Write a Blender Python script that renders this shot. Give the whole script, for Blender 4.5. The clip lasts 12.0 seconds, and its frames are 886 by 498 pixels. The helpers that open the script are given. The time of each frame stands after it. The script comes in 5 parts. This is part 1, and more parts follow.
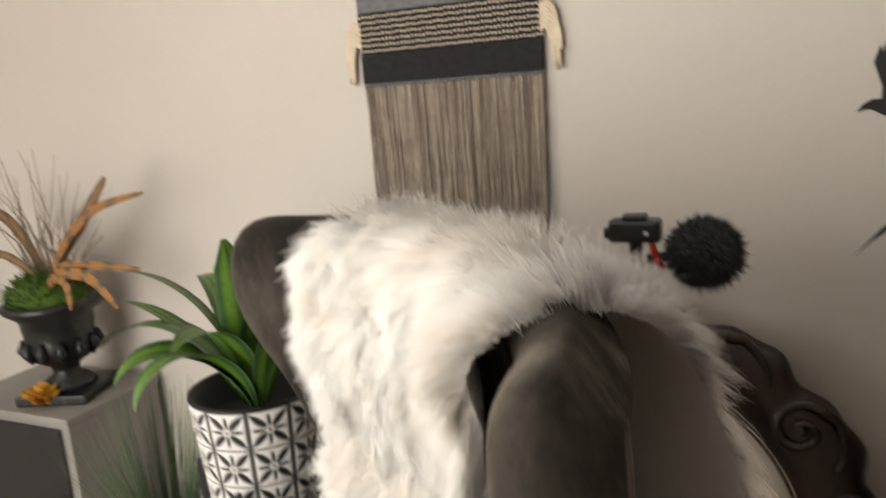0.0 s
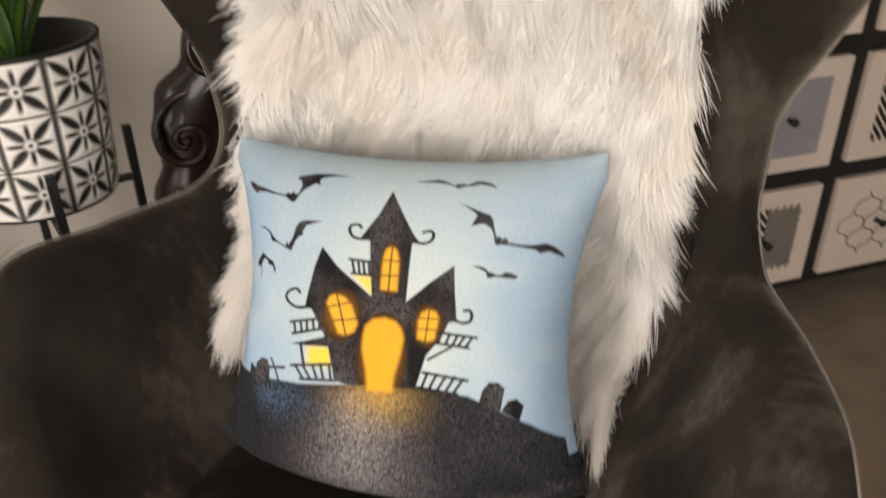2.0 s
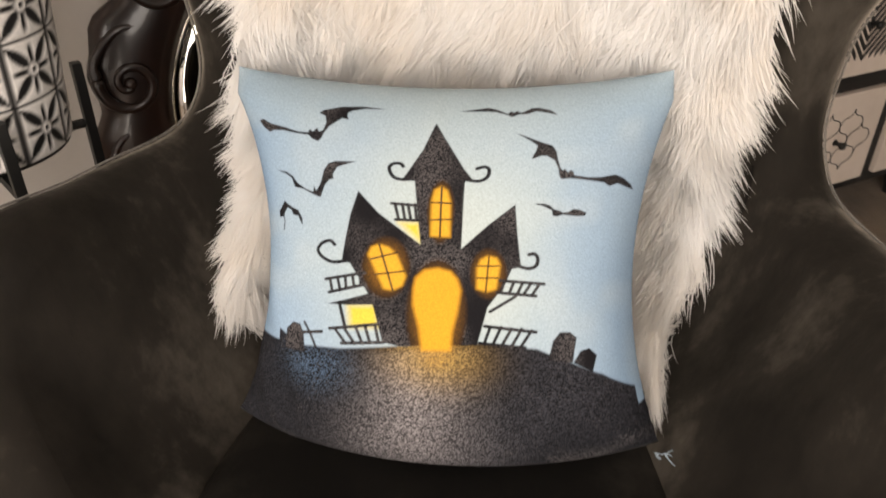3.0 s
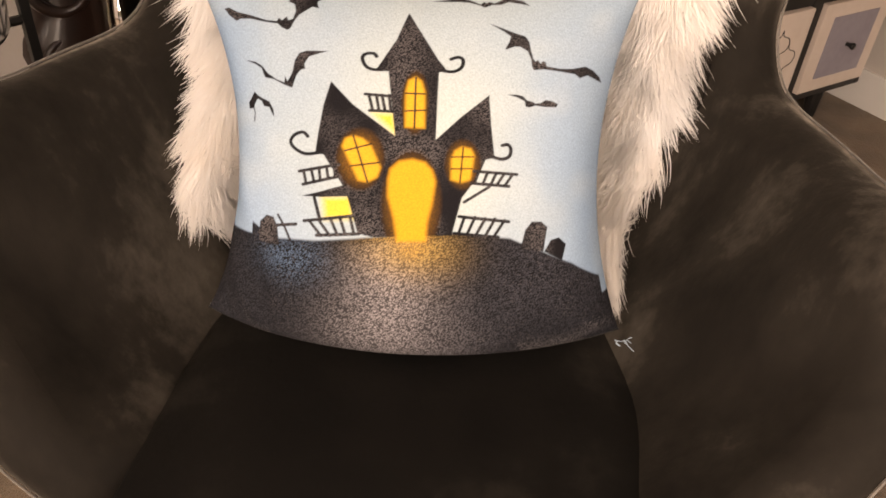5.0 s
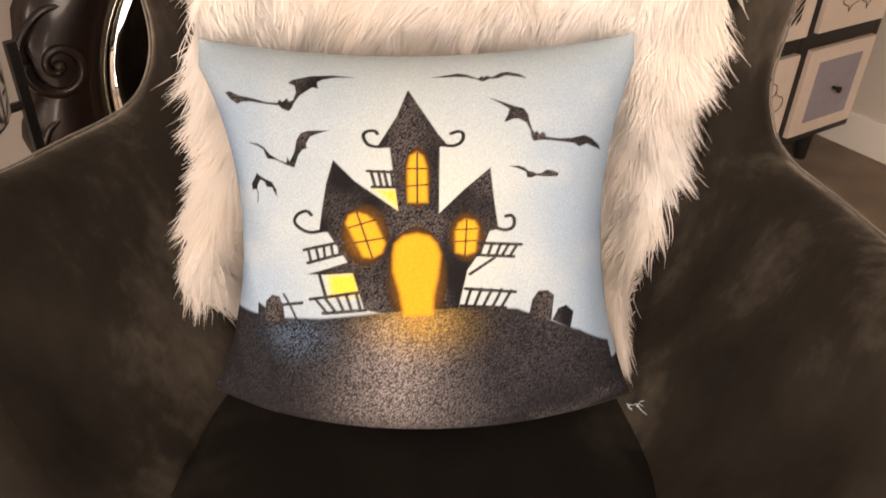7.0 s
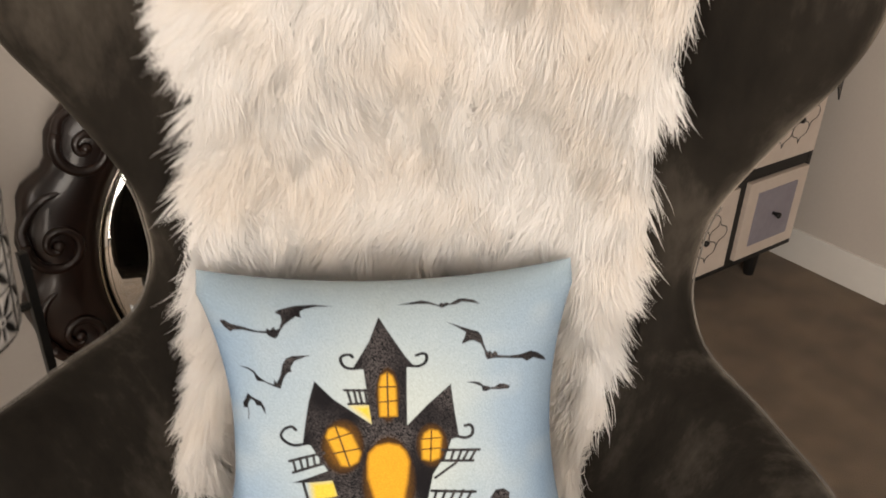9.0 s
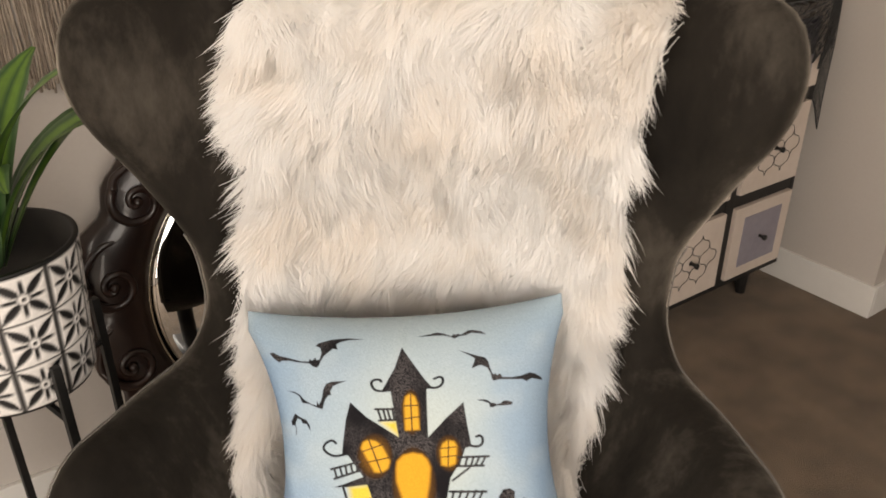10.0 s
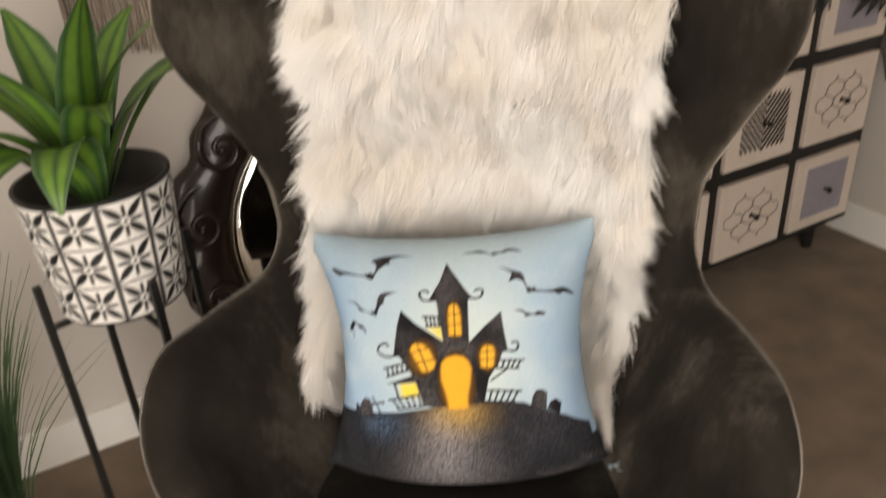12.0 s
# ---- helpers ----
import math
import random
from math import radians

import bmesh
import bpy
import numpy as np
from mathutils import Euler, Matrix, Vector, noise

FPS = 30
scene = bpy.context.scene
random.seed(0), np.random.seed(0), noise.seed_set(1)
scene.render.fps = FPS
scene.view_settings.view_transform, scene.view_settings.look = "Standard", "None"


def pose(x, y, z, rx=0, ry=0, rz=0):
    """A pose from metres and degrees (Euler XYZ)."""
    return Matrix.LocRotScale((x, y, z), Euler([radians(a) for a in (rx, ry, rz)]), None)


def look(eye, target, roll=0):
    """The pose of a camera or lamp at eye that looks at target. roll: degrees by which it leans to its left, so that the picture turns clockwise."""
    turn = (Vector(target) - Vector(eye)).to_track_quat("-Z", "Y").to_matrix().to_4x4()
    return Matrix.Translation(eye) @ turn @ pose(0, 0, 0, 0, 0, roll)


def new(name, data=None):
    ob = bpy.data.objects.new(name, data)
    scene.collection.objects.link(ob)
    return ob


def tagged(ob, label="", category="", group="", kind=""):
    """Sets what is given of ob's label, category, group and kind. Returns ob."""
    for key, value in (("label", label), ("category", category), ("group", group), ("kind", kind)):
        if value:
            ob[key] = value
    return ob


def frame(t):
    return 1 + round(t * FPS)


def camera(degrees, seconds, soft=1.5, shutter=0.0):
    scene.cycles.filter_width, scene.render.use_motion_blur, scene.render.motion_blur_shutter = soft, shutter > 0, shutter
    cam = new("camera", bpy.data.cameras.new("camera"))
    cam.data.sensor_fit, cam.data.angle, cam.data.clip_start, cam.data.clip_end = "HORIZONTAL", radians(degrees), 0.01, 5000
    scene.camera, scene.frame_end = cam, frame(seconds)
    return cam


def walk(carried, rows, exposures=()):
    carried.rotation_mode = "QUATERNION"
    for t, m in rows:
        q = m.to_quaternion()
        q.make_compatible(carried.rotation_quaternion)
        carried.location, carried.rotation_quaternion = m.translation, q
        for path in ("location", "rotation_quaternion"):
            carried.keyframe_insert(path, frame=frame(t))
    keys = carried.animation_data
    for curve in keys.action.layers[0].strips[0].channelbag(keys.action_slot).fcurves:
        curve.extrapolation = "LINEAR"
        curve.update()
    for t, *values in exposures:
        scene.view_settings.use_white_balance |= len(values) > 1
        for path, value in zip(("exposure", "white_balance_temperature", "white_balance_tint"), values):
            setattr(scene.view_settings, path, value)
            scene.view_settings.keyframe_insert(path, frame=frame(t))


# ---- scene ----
cam = camera(58.8, 12.0, 1.7, 0.5)
PATH = [
    (0, (1.153, -1.872, 1.341), (0.295, -0.116, 0.918), -4.7),
    (0.2, (1.124, -1.912, 1.31), (0.403, -0.104, 0.851), -3.7),
    (0.4, (0.991, -1.967, 1.279), (0.517, -0.09, 0.777), -3.1),
    (0.5, (0.951, -1.964, 1.259), (0.55, -0.076, 0.733), -3.1),
    (1, (0.707, -1.94, 1.185), (0.596, -0.042, 0.563), -3.7),
    (1.5, (0.556, -1.959, 1.115), (0.837, -0.134, 0.347), -0.8),
    (2, (0.467, -1.968, 1.085), (1.015, -0.312, 0.106), -0.6),
    (2.5, (0.393, -1.852, 1.034), (1.089, -0.283, 0.007), -0.6),
    (3, (0.361, -1.838, 1.033), (1.113, -0.343, -0.064), 0.7),
    (3.5, (0.324, -1.853, 1.03), (1.149, -0.449, -0.131), 1.3),
    (5.5, (0.304, -1.837, 0.998), (1.195, -0.527, -0.223), 4.3),
    (6, (0.304, -1.83, 1.012), (1.203, -0.501, -0.182), 3.2),
    (6.5, (0.302, -1.827, 1.017), (1.201, -0.479, -0.154), 2.4),
    (8.5, (0.314, -1.825, 1.112), (1.352, -0.397, 0.173), 2.0),
    (9, (0.296, -1.849, 1.204), (1.324, -0.427, 0.245), 1.7),
    (9.5, (0.247, -1.886, 1.28), (1.265, -0.456, 0.322), -0.7),
    (10, (0.213, -1.959, 1.312), (1.235, -0.506, 0.394), -0.1),
    (10.5, (0.209, -2.076, 1.313), (1.179, -0.567, 0.428), -1.0),
    (11, (0.194, -2.13, 1.317), (1.104, -0.561, 0.474), -2.1),
    (11.5, (0.187, -2.133, 1.329), (1.106, -0.538, 0.547), -2.9),
    (12, (0.185, -2.109, 1.3), (1.011, -0.563, 0.338), -3.4),
]
walk(cam, [(t, look(eye, target, roll)) for t, eye, target, roll in PATH],
     [(0.0, 0.06, 6400, 8), (0.6, 0.04, 6300, 8), (1.5, -0.25, 6600, 11), (3.7, -0.12, 7100, 16), (5.3, 0.05, 8200, 25), (6.7, 0.05, 8200, 25), (8.3, -0.36, 7000, 15), (10.0, -0.32, 6900, 13), (12.0, -0.28, 6800, 11)])

# ---------------------------------------------------------------- world and light
world = bpy.data.worlds.new("world")
scene.world = world
world.use_nodes = True
wn = world.node_tree.nodes
sky = wn.new("ShaderNodeTexSky")
sky.sky_type, sky.sun_disc = "NISHITA", False
sky.sun_elevation, sky.sun_rotation = radians(38), radians(250)
wn["Background"].inputs["Strength"].default_value = 0.12
world.node_tree.links.new(sky.outputs[0], wn["Background"].inputs["Color"])


def window_light(name, at, aim, w, h, power, colour):
    data = bpy.data.lights.new(name, "AREA")
    data.shape, data.size, data.size_y, data.energy, data.color = "RECTANGLE", w, h, power, colour
    ob = new(name, data)
    ob.matrix_world = look(at, aim)
    return ob


window_light("window_light_west", (-2.34, -2.5, 1.4), (0.7, -1.4, 0.95), 1.5, 1.8, 80, (1.0, 0.935, 0.85))
window_light("window_light_rear", (-0.2, -3.36, 1.13), (0.5, 0, 0.85), 1.5, 2.0, 66, (1.0, 0.925, 0.83))


# ---------------------------------------------------------------- materials
def mat(name):
    m = bpy.data.materials.new(name)
    m.use_nodes = True
    nt = m.node_tree
    return m, nt, nt.nodes["Principled BSDF"]


def ramp(nt, fac, stops):
    r = nt.nodes.new("ShaderNodeValToRGB")
    while len(r.color_ramp.elements) < len(stops):
        r.color_ramp.elements.new(0.5)
    for e, (p, c) in zip(r.color_ramp.elements, stops):
        e.position, e.color = p, (*c, 1)
    nt.links.new(fac, r.inputs[0])
    return r.outputs[0]


def noise_out(nt, scale, detail=4, rough=0.55, stretch=(1, 1, 1), coords="Object"):
    tc, mp, n = nt.nodes.new("ShaderNodeTexCoord"), nt.nodes.new("ShaderNodeMapping"), nt.nodes.new("ShaderNodeTexNoise")
    mp.inputs["Scale"].default_value = stretch
    n.inputs["Scale"].default_value, n.inputs["Detail"].default_value, n.inputs["Roughness"].default_value = scale, detail, rough
    nt.links.new(tc.outputs[coords], mp.inputs[0])
    nt.links.new(mp.outputs[0], n.inputs["Vector"])
    return n.outputs[0]


def mix(nt, fac, a, b, kind="MIX"):
    m = nt.nodes.new("ShaderNodeMix")
    m.data_type, m.blend_type = "RGBA", kind
    for sock, v in ((m.inputs[0], fac), (m.inputs[6], a), (m.inputs[7], b)):
        if isinstance(v, (int, float)):
            sock.default_value = v
        elif isinstance(v, tuple):
            sock.default_value = (*v, 1)
        else:
            nt.links.new(v, sock)
    return m.outputs[2]


def bump(nt, bs, height, strength, dist=0.001):
    b = nt.nodes.new("ShaderNodeBump")
    b.inputs["Strength"].default_value, b.inputs["Distance"].default_value = strength, dist
    nt.links.new(height, b.inputs["Height"])
    nt.links.new(b.outputs[0], bs.inputs["Normal"])


def surface(name, dark, light, scale, rough=0.6, fine=8.0, bumpy=0.3, dist=0.001, metal=0.0, stretch=(1, 1, 1), sheen=0.0, coat=0.0):
    """A plain material: two-scale mottling between two colours and a fine relief."""
    m, nt, bs = mat(name)
    big, small = noise_out(nt, scale, 3, 0.5, stretch), noise_out(nt, scale * fine, 4, 0.6, stretch)
    col = mix(nt, 0.35, ramp(nt, big, [(0.3, dark), (0.7, light)]), ramp(nt, small, [(0.3, dark), (0.7, light)]))
    nt.links.new(col, bs.inputs["Base Color"])
    bs.inputs["Roughness"].default_value, bs.inputs["Metallic"].default_value = rough, metal
    bs.inputs["Sheen Weight"].default_value, bs.inputs["Coat Weight"].default_value = sheen, coat
    if bumpy:
        bump(nt, bs, small, bumpy, dist)
    return m


def colour_attribute(name, rough, grain=0.0, scale=900.0, dist=0.0004, strength=0.4):
    """A material whose colour is the printed or painted pattern stored on the mesh."""
    m, nt, bs = mat(name)
    a = nt.nodes.new("ShaderNodeVertexColor")
    a.layer_name = "print"
    n = noise_out(nt, scale, 2, 0.6)
    g = ramp(nt, n, [(0.25, (1 - grain,) * 3), (0.75, (1.0, 1.0, 1.0))])
    nt.links.new(mix(nt, 1.0, a.outputs[0], g, "MULTIPLY"), bs.inputs["Base Color"])
    bs.inputs["Roughness"].default_value = rough
    bs.inputs["Specular IOR Level"].default_value = 0.5 if rough < 0.8 else 0.1
    bump(nt, bs, n, strength, dist)
    return m


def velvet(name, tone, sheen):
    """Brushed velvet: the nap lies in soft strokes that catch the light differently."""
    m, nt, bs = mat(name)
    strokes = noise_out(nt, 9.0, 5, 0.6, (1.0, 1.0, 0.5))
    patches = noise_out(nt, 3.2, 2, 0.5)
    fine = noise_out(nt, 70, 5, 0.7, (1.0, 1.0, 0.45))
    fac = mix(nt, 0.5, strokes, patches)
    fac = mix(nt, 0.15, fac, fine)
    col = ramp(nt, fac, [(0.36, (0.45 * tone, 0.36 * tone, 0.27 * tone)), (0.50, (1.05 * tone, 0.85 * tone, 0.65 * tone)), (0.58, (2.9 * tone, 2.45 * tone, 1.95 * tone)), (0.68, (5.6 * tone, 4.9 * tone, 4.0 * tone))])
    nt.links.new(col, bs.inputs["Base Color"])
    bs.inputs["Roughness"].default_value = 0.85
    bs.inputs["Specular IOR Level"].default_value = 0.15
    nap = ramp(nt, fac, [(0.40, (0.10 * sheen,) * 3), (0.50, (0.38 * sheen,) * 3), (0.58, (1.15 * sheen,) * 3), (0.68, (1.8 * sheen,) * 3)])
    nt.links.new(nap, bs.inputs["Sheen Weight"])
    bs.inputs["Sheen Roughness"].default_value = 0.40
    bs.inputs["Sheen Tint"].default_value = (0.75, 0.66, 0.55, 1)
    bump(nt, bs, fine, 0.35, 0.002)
    return m


WALL = surface("wall_paint", (0.52, 0.475, 0.435), (0.57, 0.525, 0.48), 2.2, 0.75, 60, 0.25, 0.0008)
TRIM = surface("trim_paint", (0.74, 0.72, 0.68), (0.80, 0.78, 0.74), 3, 0.45, 10, 0.1)
CEIL = surface("ceiling_paint", (0.80, 0.79, 0.77), (0.84, 0.83, 0.81), 2, 0.8, 50, 0.3)
CARPET = surface("carpet", (0.105, 0.070, 0.042), (0.25, 0.178, 0.112), 9, 0.95, 30, 0.9, 0.006, sheen=0.2)
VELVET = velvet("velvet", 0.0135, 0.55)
# same velvet as the chair, with the seat's shade put into the colour
SHADED_VELVET = velvet("shaded_velvet", 0.005, 0.03)
PIPING = surface("piping", (0.08, 0.068, 0.055), (0.16, 0.14, 0.115), 30, 0.5, 6, 0.2, sheen=0.4)
BLACK_WOOD = surface("black_wood", (0.006, 0.006, 0.006), (0.016, 0.015, 0.014), 9, 0.5, 9, 0.2, stretch=(1, 1, 5))
DRAWER_WHITE = surface("drawer_paint", (0.60, 0.51, 0.44), (0.68, 0.59, 0.52), 6, 0.5, 8, 0.15)
DRAWER_GREY = surface("drawer_grey", (0.24, 0.22, 0.26), (0.31, 0.29, 0.33), 7, 0.6, 8, 0.15)
BLACK_INK = surface("black_paint", (0.008, 0.008, 0.008), (0.02, 0.02, 0.02), 20, 0.5, 5, 0.1)
BLACK_METAL = surface("black_metal", (0.01, 0.01, 0.01), (0.022, 0.021, 0.02), 25, 0.42, 6, 0.15, metal=0.3)
CARVED = surface("carved_wood", (0.006, 0.0035, 0.003), (0.028, 0.011, 0.007), 10, 0.33, 7, 0.35, stretch=(1, 1, 0.6), coat=0.3)


# ---------------------------------------------------------------- mesh helpers
def part(name, bm, material, parent=None, label="", smooth=False):
    """Links a bmesh, or a ready mesh, as one object under a thing or a part."""
    if isinstance(bm, bmesh.types.BMesh):
        me = bpy.data.meshes.new(name)
        bm.to_mesh(me)
        bm.free()
    else:
        me = bm
    if material and not me.materials:
        me.materials.append(material)
    if smooth:
        me.shade_smooth()
    ob = new(name, me)
    if parent:
        ob.parent = parent
    if label:
        ob["label"] = label
    return ob


def mesh_of(name, verts, faces):
    me = bpy.data.meshes.new(name)
    me.from_pydata([tuple(map(float, v)) for v in verts], [], faces)
    me.update()
    return me


def empty(name, m=None, label="", category="", group=""):
    ob = new(name)
    ob.empty_display_size = 0.05
    if m is not None:
        ob.matrix_world = m
    return tagged(ob, label, category, group)


def box(bm, x0, x1, y0, y1, z0, z1, bev=0.0):
    r = bmesh.ops.create_cube(bm, size=1, matrix=Matrix.Translation(((x0 + x1) / 2, (y0 + y1) / 2, (z0 + z1) / 2)) @ Matrix.Diagonal((x1 - x0, y1 - y0, z1 - z0, 1)))
    if bev:
        edges = list({e for v in r["verts"] for e in v.link_edges})
        bmesh.ops.bevel(bm, geom=edges, offset=bev, segments=2, affect="EDGES", profile=0.6)
    return bm


def boxed(x0, x1, y0, y1, z0, z1, bev=0.0):
    return box(bmesh.new(), x0, x1, y0, y1, z0, z1, bev)


def lathe(profile, n=32, closed=False):
    """A turned form from (radius, height) pairs."""
    bm = bmesh.new()
    rings = []
    for r, z in profile:
        rings.append([bm.verts.new((r * math.cos(2 * math.pi * i / n), r * math.sin(2 * math.pi * i / n), z)) for i in range(n)])
    for a, b in zip(rings, rings[1:]):
        for i in range(n):
            bm.faces.new((a[i], a[(i + 1) % n], b[(i + 1) % n], b[i]))
    if profile[0][0] > 1e-4:
        bm.faces.new(list(reversed(rings[0])))
    if profile[-1][0] > 1e-4:
        bm.faces.new(rings[-1])
    bmesh.ops.remove_doubles(bm, verts=bm.verts, dist=1e-5)
    bmesh.ops.recalc_face_normals(bm, faces=bm.faces)
    return bm


def tube(bm, pts, radius, n=8, ends=True):
    """A round bar along points; radius is a number or one number per point."""
    pts = [Vector(p) for p in pts]
    rad = [radius] * len(pts) if isinstance(radius, (int, float)) else list(radius)
    up = Vector((0, 0, 1))
    rings = []
    for i, p in enumerate(pts):
        d = (pts[min(i + 1, len(pts) - 1)] - pts[max(i - 1, 0)]).normalized()
        if i == 0:
            side = d.cross(up if abs(d.z) < 0.9 else Vector((1, 0, 0))).normalized()
        else:
            side = (side - d * side.dot(d)).normalized()
        o = d.cross(side)
        rings.append([bm.verts.new(p + rad[i] * (math.cos(a) * side + math.sin(a) * o)) for a in (2 * math.pi * k / n for k in range(n))])
    for a, b in zip(rings, rings[1:]):
        for k in range(n):
            bm.faces.new((a[k], a[(k + 1) % n], b[(k + 1) % n], b[k]))
    if ends:
        bm.faces.new(list(reversed(rings[0])))
        bm.faces.new(rings[-1])
    return bm


def tubed(pts, radius, n=8):
    return tube(bmesh.new(), pts, radius, n)


def smooth_line(pts, n):
    """n points of a Catmull-Rom curve through pts."""
    p = np.array([pts[0], *pts, pts[-1]], float)
    out = []
    for t in np.linspace(0, len(pts) - 1, n):
        i = min(int(t), len(pts) - 2)
        f = t - i
        a, b, c, d = p[i], p[i + 1], p[i + 2], p[i + 3]
        out.append(0.5 * (2 * b + (c - a) * f + (2 * a - 5 * b + 4 * c - d) * f**2 + (3 * b - a - 3 * c + d) * f**3))
    return np.array(out)


def grid_faces(nu, nv):
    return [(j * nu + i, j * nu + i + 1, (j + 1) * nu + i + 1, (j + 1) * nu + i) for j in range(nv - 1) for i in range(nu - 1)]


# ---------------------------------------------------------------- the room
def structure(name, bm, material, label, category):
    return tagged(part(name, bm, material), label, category, kind="structure")


structure("floor", boxed(-2.4, 4.6, -3.4, -0.285, -0.1, 0), CARPET, "tan short-pile carpet over the whole floor", "carpet")
structure("wall_north", boxed(-2.4, 4.6, -0.405, -0.285, 0, 2.6), WALL, "warm white painted wall behind the chair", "wall")
structure("wall_corner", boxed(2.487, 2.607, -1.014, -0.405, 0, 2.6), WALL, "short warm white wall beside the dresser", "wall")
structure("wall_east", boxed(4.6, 4.72, -3.4, -0.285, 0, 2.6), WALL, "plain warm white wall", "wall")
# unseen wall, added to block the west light from the pedestal's end
structure("shade_wall", boxed(-1.37, -1.25, -1.75, -0.405, 0, 2.6), WALL, "unseen short white wall added to keep light off the pedestal", "wall")
structure("ceiling", boxed(-2.52, 4.72, -3.52, -0.285, 2.6, 2.7), CEIL, "plain white ceiling", "ceiling")


def window_wall(name, m, length, at=0.0, sill=0.45):
    """A wall with one window opening 1.6 m wide, along its own x."""
    bm = bmesh.new()
    h = length / 2
    for b in ((-h, at - 0.8, 0, 2.6), (at + 0.8, h, 0, 2.6), (at - 0.8, at + 0.8, 0, sill), (at - 0.8, at + 0.8, 2.35, 2.6)):
        box(bm, b[0], b[1], 0, 0.12, b[2], b[3])
    bmesh.ops.transform(bm, matrix=m, verts=bm.verts)
    return structure(name, bm, WALL, "plain warm white wall with a wide opening", "wall")


window_wall("wall_west", pose(-2.4, -1.8425, 0, 0, 0, 90), 3.115, -0.6575)
window_wall("wall_south", pose(1.10, -3.4, 0, 0, 0, 180), 7.0, 1.3, 0.06)

bb = bmesh.new()
box(bb, -1.25, 2.472, -0.419, -0.405, 0, 0.108, 0.003)
structure("baseboard", bb, TRIM, "white painted baseboard along the wall", "baseboard")
bb = bmesh.new()
box(bb, 2.473, 2.487, -1.028, -0.405, 0, 0.108, 0.003)
box(bb, 2.488, 2.607, -1.028, -1.014, 0, 0.108, 0.003)
structure("baseboard", bb, TRIM, "white painted baseboard round the wall's corner", "baseboard")

# ---------------------------------------------------------------- the wing chair
CHAIR = pose(0.664, -1.274, 0, 0, 0, -38.8)
RIM = smooth_line([(0, -0.335, 0.29), (0.13, -0.325, 0.295), (0.213, -0.285, 0.334), (0.274, -0.263, 0.45), (0.362, -0.197, 0.555), (0.350, -0.150, 0.637), (0.335, -0.032, 0.628), (0.298, 0.075, 0.627),
                   (0.278, 0.13, 0.656), (0.268, 0.145, 0.728), (0.282, 0.132, 0.831), (0.314, 0.093, 0.937), (0.343, 0.058, 1.019), (0.356, 0.047, 1.080), (0.338, 0.060, 1.122),
                   (0.272, 0.118, 1.122), (0.16, 0.169, 1.110), (0, 0.202, 1.095)], 96)
SPINE = smooth_line([(0, -0.335, 0.29), (0, -0.31, 0.29), (0, -0.26, 0.29), (0, -0.18, 0.29), (0, -0.05, 0.295), (0, 0.08, 0.31), (0, 0.18, 0.35), (0, 0.225, 0.43),
                     (0, 0.238, 0.53), (0, 0.238, 0.63), (0, 0.235, 0.74), (0, 0.227, 0.85), (0, 0.216, 0.93), (0, 0.211, 0.98), (0, 0.207, 1.02), (0, 0.205, 1.055), (0, 0.203, 1.08), (0, 0.202, 1.095)], 96)


def shell_points(ns=49):
    """The chair's inner face: rows from rim to rim, from the front of the seat up to the top."""
    q = np.sin(np.linspace(-math.pi / 2, math.pi / 2, ns))
    k = np.abs(q) ** 2.1
    rows = []
    for r, s in zip(RIM, SPINE):
        rows.append(np.stack([r[0] * q, s[1] + (r[1] - s[1]) * k, s[2] + (r[2] - s[2]) * k], -1))
    return np.array(rows)


SHELL = shell_points()


def inner_y(x, z):
    """How far back the chair's inner face lies at x and height z, for arrays."""
    pts = SHELL[14:].reshape(-1, 3)
    pts = pts[pts[:, 1] > -0.01]
    out = np.empty(len(x))
    for i, (a, b) in enumerate(zip(x, z)):
        d = (pts[:, 0] - a) ** 2 + (pts[:, 2] - b) ** 2
        near = np.argpartition(d, 4)[:4]
        w = 1 / (d[near] + 1e-6)
        out[i] = (pts[near, 1] * w).sum() / w.sum()
    return out


